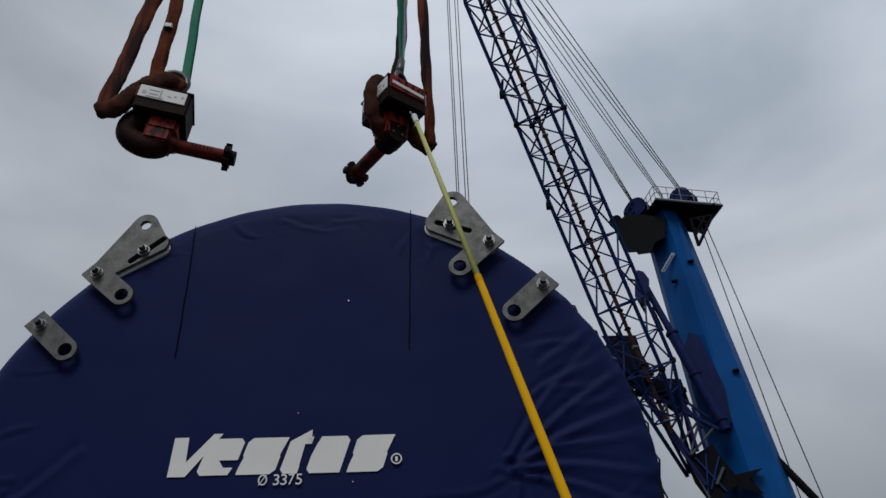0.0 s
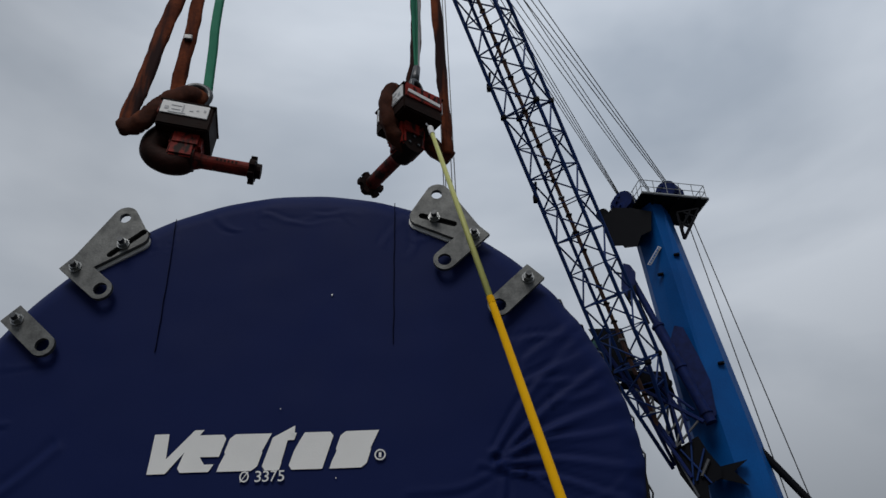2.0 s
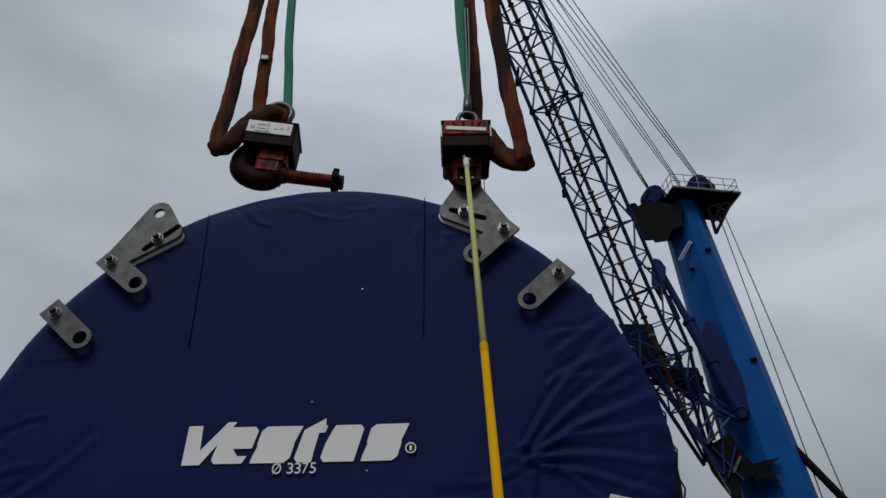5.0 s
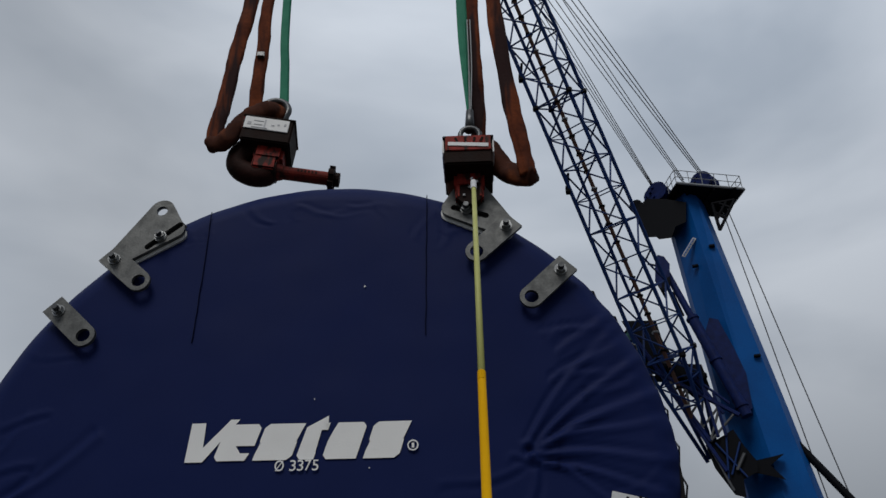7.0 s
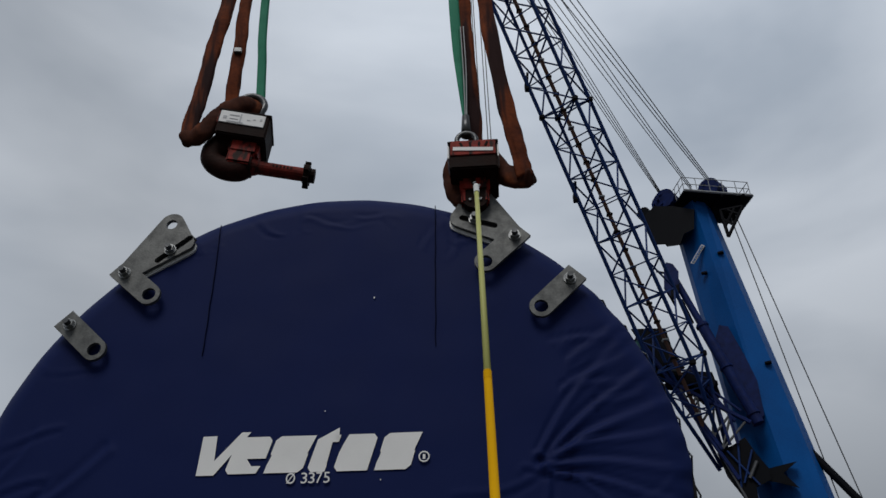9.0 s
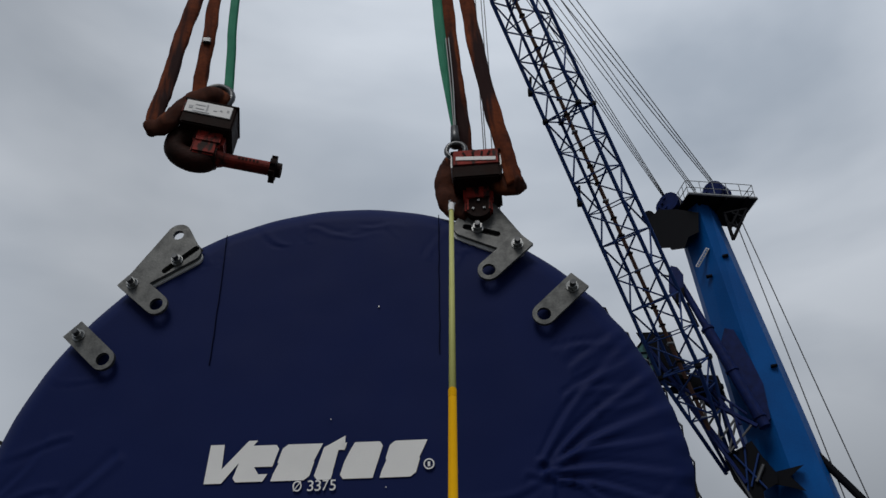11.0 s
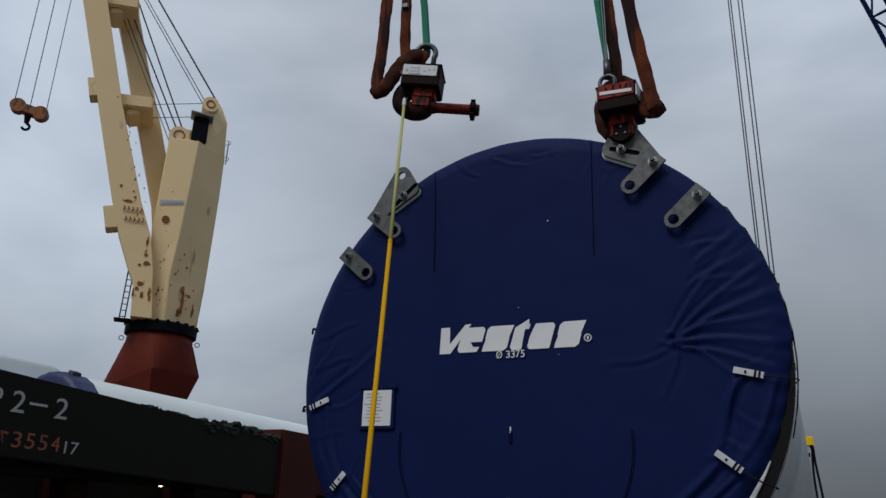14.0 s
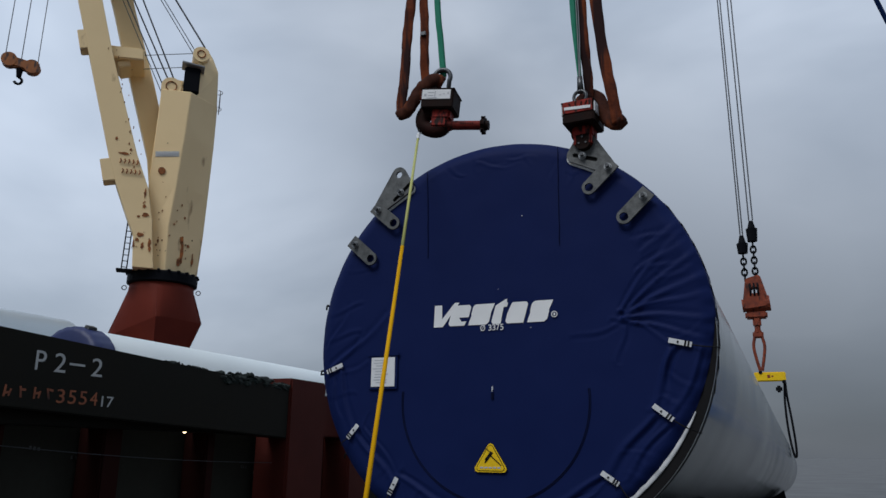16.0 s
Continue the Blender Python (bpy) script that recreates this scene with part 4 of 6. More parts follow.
def build_harbour_crane():
    root = thing("harbour_crane", "blue mobile harbour crane with a lattice jib and rope stays", "crane", pose(0, 0, 0))
    def lean(z):
        return 1.22 - 0.097 * (z - 14)
    bm = bmesh.new()
    loops = []
    for z, w, e in ((0.0, 2.05, -0.1), (16.3, 1.66, 0.0), (30.0, 1.20, 0.24)):
        c = lean(z)
        loops.append([bm.verts.new(crane_at(c + u, d, z)) for u, d in ((-w, 0.5), (-w + 0.2, -0.2), (e, -1.25), (w - 0.35, -0.75), (w, 0.2), (w - 0.3, 1.5), (-w + 0.4, 1.5))])
    for a, b in zip(loops, loops[1:]):
        for i in range(7):
            bm.faces.new((a[i], a[(i + 1) % 7], b[(i + 1) % 7], b[i]))
    bm.faces.new(loops[-1])
    bm.faces.new(loops[0][::-1])
    bmesh.ops.recalc_face_normals(bm, faces=bm.faces[:])
    tower = part("tower", bm, CRANE_BLUE, root, "bright blue steel tower")
    # a raised navy plate for the dark patch on the tower
    bm = bmesh.new()
    slab(bm, [(-0.55, 21.2), (-0.20, 22.0), (0.25, 21.8), (0.75, 19.9), (1.05, 18.4), (0.98, 16.5), (0.45, 16.1), (-0.10, 18.2)], -1.45, -0.6)
    part("cable_housing", bm, CRANE_SHEAVE, tower, "navy raised patch on the tower")
    bm = bmesh.new()
    slab(bm, [(-0.98, 26.30), (-0.80, 26.18), (0.02, 27.28), (-0.15, 27.42)], -1.22, -1.12)
    board = part("sign_board", bm, PALE, tower, "white-edged sign board")
    bm = bmesh.new()
    slab(bm, [(-0.90, 26.33), (-0.81, 26.27), (-0.06, 27.28), (-0.15, 27.34)], -1.25, -1.20)
    part("sign_field", bm, CRANE_BLUE, board)
    for i in range(6):
        bm = bmesh.new()
        u, z = -0.80 + i * 0.122, 26.38 + i * 0.165
        slab(bm, [(u - 0.02, z - 0.03), (u + 0.02, z - 0.05), (u + 0.07, z + 0.02), (u + 0.03, z + 0.04)], -1.28, -1.24)
        part("sign_bar", bm, PALE, board)
    for u, z in ((0.72, 26.0), (1.02, 18.9), (-0.5, 24.9)):
        bm = bmesh.new()
        box(bm, crane_at(lean(z) + u, -0.95, z), (0.34, 0.25, 0.12), pose(0, 0, 0, 0, 0, -18.9), 0.02)
        part("step_bracket", bm, CRANE_DARK, tower)

    # head: platform, rail, sheaves
    turn = pose(*crane_at(0.72, 0.0, 29.9), 0, 0, 11)
    def on_head(x, y, z):
        return turn @ Vector((x, y, z))
    bm = bmesh.new()
    box(bm, (0, 0, 0), (4.3, 2.9, 0.14), turn, 0.02)
    for x in (-1.2, 0.2, 1.5):
        box(bm, (x, 0, -0.14), (0.14, 2.8, 0.16), turn, 0.01)
    head = part("head_platform", bm, CRANE_DARK, root, "dark blue head platform")
    for x0, y0, x1, y1 in ((-2.1, -1.4, 2.1, -1.4), (2.1, -1.4, 2.1, 1.4), (2.1, 1.4, -2.1, 1.4), (-2.1, 1.4, -2.1, -1.4)):
        bm = bmesh.new()
        for zz in (0.55, 1.05):
            rod(bm, on_head(x0, y0, zz), on_head(x1, y1, zz), 0.024, n=6)
        for i in range(5):
            f = i / 5
            rod(bm, on_head(x0 + (x1 - x0) * f, y0 + (y1 - y0) * f, 0.05), on_head(x0 + (x1 - x0) * f, y0 + (y1 - y0) * f, 1.06), 0.024, n=6)
        part("railing", bm, RAIL, head, "grey railing")
    for a, b in (((2.65, 29.45), (1.45, 27.55)), ((1.35, 29.5), (1.45, 27.55)), ((2.15, 29.4), (1.40, 28.3)), ((1.9, 28.3), (1.3, 28.9)), ((2.3, 28.95), (1.75, 29.4)), ((2.65, 29.45), (1.3, 29.5))):
        for d in (-0.7, 0.5):
            bm = bmesh.new()
            rod(bm, sighted(a[0], d, a[1]), sighted(b[0], d, b[1]), 0.10, n=6)
            part("bracket_bar", bm, CRANE_DARK, head)
    for u, d, z, rr, w in ((-1.55, -0.9, 31.0, 0.66, 0.9), (-1.85, -0.5, 30.9, 0.60, 0.6), (1.15, -0.5, 31.05, 0.66, 0.9), (1.35, 0.3, 30.9, 0.62, 0.6), (-2.95, -0.9, 30.25, 0.42, 0.9)):
        p = sighted(u, d, z)
        ax = CD * (w / 2) + CU * 0.15
        mat = CRANE_SHEAVE if u > -2.5 else CRANE_DARK
        bm = bmesh.new()
        rod(bm, p - ax, p + ax, rr * 0.78, n=12)
        hub = part("sheave_hub", bm, mat, head)
        for k in range(3):
            bm = bmesh.new()
            q = p + ax * (k - 1) * 0.8
            rod(bm, q - ax * 0.22, q + ax * 0.22, rr, n=14)
            part("sheave", bm, mat, hub, "navy rope sheave")
        for k in range(6):
            bm = bmesh.new()
            v = (CU * math.cos(k * 1.047) + Vector((0, 0, math.sin(k * 1.047)))) * rr * 0.6
            rod(bm, p + v - ax * 1.12, p + v + ax * 1.12, 0.09, n=6)
            part("tie_bolt", bm, mat, hub)
    bm = bmesh.new()
    slab(bm, [(-3.15, 30.3), (-2.95, 29.5), (-2.72, 28.05), (-2.2, 27.95), (-2.1, 27.75), (-1.35, 27.68), (-1.0, 28.4), (-0.35, 28.6), (-0.1, 30.0), (-1.3, 30.6), (-2.4, 30.9)], -1.55, 0.6)
    part("sheave_housing", bm, CRANE_DARK, head, "dark sheave housing")
    # the platform's lit rim, given by beams in a lighter grey
    for x0, y0, x1, y1 in ((-2.15, -1.47, 2.15, -1.47), (2.17, -1.45, 2.17, 1.45)):
        bm = bmesh.new()
        rod(bm, on_head(x0, y0, 0.02), on_head(x1, y1, 0.02), 0.085, n=6)
        part("edge_beam", bm, RAIL, head, "edge beam, the rim's light put into its grey")
    bm = bmesh.new()
    slab(bm, [(-0.7, 30.6), (0.5, 31.0), (0.75, 31.35), (0.55, 30.4), (-0.6, 30.2)], -0.6, 0.5)
    part("sheave_cover", bm, CRANE_SHEAVE, head)

    # lattice jib
    axis = (TIP - FOOT).normalized()
    across = axis.cross(Vector((0, 0, 1))).normalized()
    up = across.cross(axis).normalized()
    length = (TIP - FOOT).length
    jib = thing("jib", "", "")
    jib.parent = root
    def corner(s, i):
        wide = min(1.0, 0.22 + s / 7.2) if s < 6 else 1.0 if s < length - 5 else max(0.35, (length - s) / 5)
        a, b = ((-1, -1), (1, -1), (1, 1), (-1, 1))[i]
        return FOOT + axis * s + across * (a * 1.05 * wide) + up * (b * 0.95 * wide)
    marks = [0, 3, 5.6] + [5.6 + 3.64 * i for i in range(1, 8)] + [length - 1.8, length]
    for i in range(4):
        bm = bmesh.new()
        sweep(bm, [corner(a, i) for a in marks], 0.21 if i != 2 else 0.19, 0.21 if i != 2 else 0.19, ref=tuple(up), n=10)
        part("chord", bm, CRANE_NAVY, jib, "navy steel tube chord", smooth=True)
    def bar(p, q, r):
        bm = bmesh.new()
        rod(bm, p, q, r, n=6)
        part("lacing_bar", bm, CRANE_NAVY, jib)
    for k, (a, b) in enumerate(zip(marks[1:], marks[2:])):
        for i in range(4):
            j = (i + 1) % 4
            mid = (a + b) / 2
            bar(corner(a, i), corner(a, j), 0.050)
            bar(corner(a, i), corner(mid, j), 0.050)
            bar(corner(mid, j), corner(b, i), 0.050)
            bar(corner(mid, i), corner(mid, j), 0.036)
        if k % 4 == 1:
            bar(corner(a, 0), corner(a, 2), 0.05)
            bar(corner(a, 1), corner(a, 3), 0.05)
            for i in range(4):
                bm = bmesh.new()
                box(bm, corner(a, i), (0.30, 0.30, 0.30), bevel=0.05)
                part("joint_lug", bm, CRANE_DARK, jib)
    bm = bmesh.new()
    rod(bm, FOOT - up * 0.45 + axis * 2, TIP - up * 0.45 - axis * 2, 0.11, n=8)
    part("hose", bm, RUST_CORD, jib, "brown hose inside the lattice")
    for k in range(26):
        bm = bmesh.new()
        box(bm, FOOT - up * 0.45 + axis * (3 + k), (0.30, 0.30, 0.10), bevel=0.02)
        part("hose_clamp", bm, RAIL if k % 4 == 0 else CRANE_DARK, jib)
    for s in (15.5, 22.0):
        bm = bmesh.new()
        p = corner(s, 1) + across * 0.1
        rod(bm, p, p + Vector((0.1, 0, 1.1)), 0.07, n=6)
        box(bm, p, (0.25, 0.3, 0.45), bevel=0.03)
        part("floodlight", bm, CRANE_DARK, jib)

    # luffing cylinder, foot machinery and cab
    bm = bmesh.new()
    p, q = sighted(0.62, -1.7, 16.1), sighted(-2.2, -1.7, 26.0)
    rod(bm, p, p + (q - p) * 0.62, 0.29, n=16)
    rod(bm, p + (q - p) * 0.60, q, 0.19, n=14)
    for f in (0.05, 0.33, 0.60):
        rod(bm, p + (q - p) * f, p + (q - p) * (f + 0.012), 0.35, n=16)
    cylinder = part("luffing_cylinder", bm, CRANE_SHEAVE, root, "thick navy luffing cylinder", smooth=False)
    bm = bmesh.new()
    slab(bm, [(-2.55, 26.3), (-2.35, 26.7), (-2.0, 26.5), (-1.75, 25.9), (-1.85, 25.3), (-2.05, 24.2), (-2.35, 24.1), (-2.75, 25.0)], -2.2, -1.2)
    part("cylinder_head", bm, CRANE_SHEAVE, cylinder, "navy cylinder head")
    bm = bmesh.new()
    slab(bm, [(-2.35, 24.9), (-1.85, 25.1), (-2.0, 24.2), (-2.5, 24.3)], -2.3, -1.1)
    for a, b in (((-2.7, 25.0), (-2.3, 23.7)), ((-2.1, 24.2), (-1.7, 22.6)), ((-1.9, 24.0), (-1.55, 22.4)), ((-3.0, 26.2), (-2.4, 25.9))):
        rod(bm, sighted(a[0], -1.8, a[1]), sighted(b[0], -1.8, b[1]), 0.07, n=6)
    part("hydraulic_hoses", bm, CRANE_DARK, cylinder)
    bm = bmesh.new()
    slab(bm, [(-1.70, 14.85), (-1.45, 13.6), (-0.75, 12.2), (-0.25, 12.0), (-0.2, 12.9), (0.55, 13.2), (0.62, 13.7), (0.15, 14.6), (-0.2, 15.5), (-0.8, 15.2)], -1.9, -0.5)
    bearing = part("jib_bearing", bm, CRANE_DARK, root, "dark jib foot bearing")
    for pts in ([(0.4, 13.75), (1.95, 13.95), (1.2, 13.45), (1.75, 12.65), (0.9, 13.0), (0.4, 13.15)],):
        bm = bmesh.new()
        slab(bm, pts, -1.7, -1.3)
        part("pivot_bracket", bm, CRANE_DARK, bearing)
    for a, b, rr in (((-1.5, 14.7), (-0.75, 12.4), 0.06), ((-1.2, 14.9), (0.0, 13.0), 0.05), ((-0.6, 15.2), (-0.9, 13.0), 0.05), ((0.0, 14.8), (-0.7, 13.2), 0.05), ((0.1, 14.2), (-0.4, 13.4), 0.09)):
        bm = bmesh.new()
        rod(bm, sighted(a[0], -2.0, a[1]), sighted(b[0], -2.0, b[1]), rr, n=6)
        part("pipe", bm, ROPE if rr > 0.055 else CRANE_NAVY, bearing)
    # the walkway truss under the jib's foot
    top_line, low_line = ((-3.6, 19.3), (0.25, 16.2)), ((-4.75, 22.2), (-1.42, 15.0))
    def on(line, f):
        return (line[0][0] + (line[1][0] - line[0][0]) * f, line[0][1] + (line[1][1] - line[0][1]) * f)
    web = [(on(low_line, f), on(top_line, g)) for f, g in ((0.44, 0.0), (0.55, 0.18), (0.66, 0.18), (0.66, 0.38), (0.78, 0.38), (0.78, 0.58), (0.9, 0.58), (0.9, 0.78), (1.0, 0.78), (1.0, 0.95))]
    for a, b, rr in [(*top_line, 0.12), (*low_line, 0.12), ((-3.2, 18.6), (-0.9, 13.4), 0.10), ((-3.9, 19.9), (-2.2, 19.6), 0.06), ((-2.2, 19.8), (-0.5, 16.4), 0.09), ((-1.3, 18.3), (-1.0, 15.2), 0.09), ((-0.8, 17.6), (-0.6, 15.2), 0.08), ((-1.9, 18.9), (-0.1, 16.9), 0.07), *((a, b, 0.065) for a, b in web)]:
        for d in (-2.1, -0.9):
            bm = bmesh.new()
            rod(bm, sighted(a[0], d, a[1]), sighted(b[0], d, b[1]), rr, n=6)
            # thin front bars are coloured lighter, as the lit ones of the truss
            part("truss_bar", bm, ROPE if rr < 0.07 and d < -2 else CRANE_SHEAVE, root)
    bm = bmesh.new()
    slab(bm, [(-3.6, 19.5), (-2.4, 19.6), (-1.1, 19.3), (-0.9, 17.9), (-1.6, 17.2), (-2.6, 18.4), (-3.7, 18.7)], -1.6, -0.5)
    for k in range(9):
        box(bm, sighted(-2.9 + k * 0.22, -1.7, 18.9 - 0.05 * k), (0.16, 0.5, 0.25 + 0.12 * (k % 3)), pose(0, 0, 0, 0, 20 * (k % 3), -18.9), 0.02)
    part("winch_machinery", bm, CRANE_DARK, root, "dark winch machinery")
    bm = bmesh.new()
    slab(bm, [(-5.05, 22.75), (-3.1, 22.4), (-2.95, 21.2), (-2.45, 19.8), (-3.5, 19.1), (-4.48, 19.33), (-4.90, 19.70), (-4.42, 20.25), (-4.52, 21.35), (-4.80, 22.1)], -1.9, -0.3)
    cab = part("cab", bm, CRANE_DARK, root, "dark crane driver's cab")
    bm = bmesh.new()
    slab(bm, [(-4.82, 22.05), (-5.39, 21.52), (-4.95, 19.72), (-4.40, 20.20), (-4.50, 21.40)], -1.8, -0.6)
    part("cab_window", bm, GLASS, cab, "teal cab glass")
    frame_line = [(-4.82, 22.08), (-5.41, 21.52), (-4.96, 19.70), (-4.41, 20.20)]
    for a, b in [*zip(frame_line, frame_line[1:]), ((-5.39, 21.5), (-4.52, 21.35)), ((-4.7, 20.9), (-4.5, 21.3)), ((-4.85, 20.5), (-4.4, 20.7))]:
        bm = bmesh.new()
        rod(bm, sighted(a[0], -1.84, a[1]), sighted(b[0], -1.84, b[1]), 0.05, n=6)
        part("window_bar", bm, CRANE_DARK, cab)
    bm = bmesh.new()
    slab(bm, [(-5.55, 19.42), (-3.28, 18.99), (-3.33, 18.76), (-5.60, 19.19)], -1.9, -0.5)
    part("cab_platform", bm, CRANE_DARK, cab)
    rail_line = [(-5.52, 19.39), (-5.62, 20.31), (-5.52, 20.41), (-5.28, 20.34), (-5.14, 19.38)]
    for d in (-1.85, -0.6):
        for a, b in [*zip(rail_line, rail_line[1:]), ((-5.58, 19.95), (-5.22, 19.88))]:
            bm = bmesh.new()
            rod(bm, sighted(a[0], d, a[1]), sighted(b[0], d, b[1]), 0.028, n=6)
            part("cab_rail", bm, CRANE_DARK, cab)

    # rope stays and hoist ropes
    def rope(p, q, r=0.03, sag=0.0):
        bm = bmesh.new()
        p, q = Vector(p), Vector(q)
        pts = [p.lerp(q, i / 8) - Vector((0, 0, sag * 4 * (i / 8) * (1 - i / 8))) for i in range(9)]
        sweep(bm, pts, r * 2, r * 2, ref=(0.3, 0.9, 0.2), n=6)
        part("rope", bm, ROPE, root, "steel rope")
    pl, pr = crane_at(-1.75, -0.8, 30.9), crane_at(1.25, -0.4, 31.2)
    for k, o in enumerate((-0.35, -0.12, 0.12, 0.35)):
        rope(pl + CD * o, TIP + across * o * 1.5 + axis * -0.6, 0.024, 0.15)
    for k, o in enumerate((-0.3, 0.0, 0.3)):
        rope(pr + CD * o + CU * -1.2, TIP + across * o * 1.6 + up * 2.0 - axis * 1.0, 0.026, 0.1)
        rope(pr + CD * o, TIP + across * o * 1.6 + up * 3.4, 0.03, 0.1)
    for u, u2 in ((1.80, 4.35), (2.08, 5.8)):
        rope(crane_at(u, 0.2, 29.5), crane_at(u2, 0.2, 0.6), 0.030)
    bm = bmesh.new()
    rod(bm, crane_at(2.2, 0.0, 15.1), crane_at(4.9, 0.2, 10.6), 0.20, n=10)
    rod(bm, crane_at(4.9, 0.2, 10.6), crane_at(8.9, 0.4, 3.0), 0.14, n=10)
    part("back_strut", bm, CRANE_DARK, root, "dark back strut")
    bm = bmesh.new()
    box(bm, crane_at(2.4, 1.5, 3.0), (16.0, 7.0, 4.0), pose(0, 0, 0, 0, 0, -18.9), 0.2)
    box(bm, crane_at(2.4, 1.5, 0.6), (18.0, 9.0, 1.2), pose(0, 0, 0, 0, 0, -18.9), 0.1)
    part("undercarriage", bm, CRANE_BLUE, root)


build_harbour_crane()


# ---- the second hook at the tower's far end ----
def build_far_hook():
    root = thing("hook_block", "orange-red crane hook block on chains and four steel ropes", "hook block", pose(0, 0, 0))
    x, y = 1.56, 22.0
    for dx, z in ((-0.30, 9.1), (-0.22, 9.1), (0.02, 9.6), (0.14, 9.6)):
        bm = bmesh.new()
        rod(bm, (x + dx, y, z), (1.28 + dx * 1.2, y, 41.2), 0.022, n=6)
        part("rope", bm, ROPE, root, "steel rope")
    for dx, z0, z1 in ((-0.26, 8.35, 9.1), (0.08, 8.75, 9.6)):
        bm = bmesh.new()
        rod(bm, (x + dx, y, z1 - 0.02), (x + dx, y, z1 - 0.3), 0.07, 0.14, n=10)
        rod(bm, (x + dx, y, z1 - 0.3), (x + dx, y, z0 + 0.1), 0.19, 0.16, n=12)
        part("swivel", bm, CRANE_DARK, root, "dark rope swivel")
        z = z0
        while z > 7.40:
            bm = bmesh.new()
            ring = [(x + dx + (0.085 * math.cos(a) if round(z / 0.19) % 2 else 0), y + (0 if round(z / 0.19) % 2 else 0.085 * math.cos(a)), z + 0.13 * math.sin(a)) for a in np.linspace(0, 2 * math.pi, 12, endpoint=False)]
            sweep(bm, ring, 0.065, 0.065, ref=(0, 1, 0.01) if round(z / 0.19) % 2 else (1, 0, 0.01), closed=True, n=6)
            part("chain_link", bm, CRANE_DARK, root)
            z -= 0.19
    for side in (-0.2, 0.2):
        bm = bmesh.new()
        plate(bm, hull2([(x - 0.16, 7.42, 0.11), (x + 0.13, 7.50, 0.11), (x - 0.27, 6.62, 0.13), (x + 0.26, 6.72, 0.17)]), y + side - 0.05, y + side + 0.05, [circle2((x, 7.1), 0.12, 14)])
        part("cheek", bm, HOOK_RED, root, "worn orange-red cheek plate")
    bm = bmesh.new()
    rod(bm, (x - 0.42, y, 6.62), (x + 0.46, y, 6.68), 0.22, 0.27, n=14)
    part("block", bm, HOOK_RED, root, "worn orange-red block")
    bm = bmesh.new()
    box(bm, (x, y, 6.28), (0.70, 0.34, 0.24), bevel=0.05)
    box(bm, (x, y, 6.05), (0.26, 0.26, 0.34), bevel=0.05)
    part("crosshead", bm, HOOK_RED, root)
    for k in (-0.2, 0.0, 0.2):
        bm = bmesh.new()
        rod(bm, (x + k * 0.6 - 0.03, y, 7.12), (x + k * 0.6 + 0.03, y, 7.12), 0.34, n=18)
        part("sheave", bm, CRANE_DARK, root)
    bm = bmesh.new()
    rod(bm, (x, y, 6.15), (x, y, 5.7), 0.10, n=10)
    box(bm, (x + 0.0, y, 5.63), (0.34, 0.16, 0.25), bevel=0.05)
    part("shank", bm, HOOK_RED, root)
    bm = bmesh.new()
    for s in (-1, 1):
        sweep(bm, smooth_line([(x + s * 0.10, y, 5.6), (x + s * 0.17, y, 5.25), (x + s * 0.12, y, 4.85), (x + s * 0.03, y, 4.42)], 5), 0.10, 0.10, n=8)
    part("hanging_strap", bm, HOOK_RED, root, "red hanging straps")
    beam = thing("lifting_beam", "yellow lifting beam hanging from the red straps", "lifting beam", pose(0, 0, 0))
    bm = bmesh.new()
    box(bm, (1.80, y, 4.22), (0.98, 0.16, 0.30), bevel=0.03)
    part("bar", bm, YELLOW, beam)
    bm = bmesh.new()
    box(bm, (1.77, y - 0.083, 4.23), (0.09, 0.006, 0.10))
    box(bm, (1.88, y - 0.083, 4.23), (0.06, 0.006, 0.05))
    part("print_mark", bm, HOOK_RED, beam)
    bm = bmesh.new()
    rod(bm, (1.53, y - 0.1, 4.36), (1.53, y + 0.1, 4.36), 0.06, n=10)
    rod(bm, (2.22, y - 0.1, 4.05), (2.22, y + 0.1, 4.05), 0.06, n=10)
    part("shackle_pin", bm, CRANE_DARK, beam)
    s = thing("rope_sling", "dark rope sling hanging in a loop from the yellow beam", "sling", pose(0, 0, 0))
    bm = bmesh.new()
    sweep(bm, smooth_line([(2.23, y, 4.07), (2.19, y, 3.45), (2.20, y, 2.75), (2.25, y, 2.15), (2.33, y, 1.70), (2.39, y, 1.75), (2.39, y, 2.15), (2.34, y, 2.85), (2.27, y, 3.55), (2.25, y, 4.05)], 5), 0.07, 0.07, n=8)
    part("loop", bm, CRANE_DARK, s)
    bm = bmesh.new()
    box(bm, (2.05, y, 3.82), (0.20, 0.12, 0.22), bevel=0.05)
    part("hook", bm, CRANE_DARK, s)


build_far_hook()


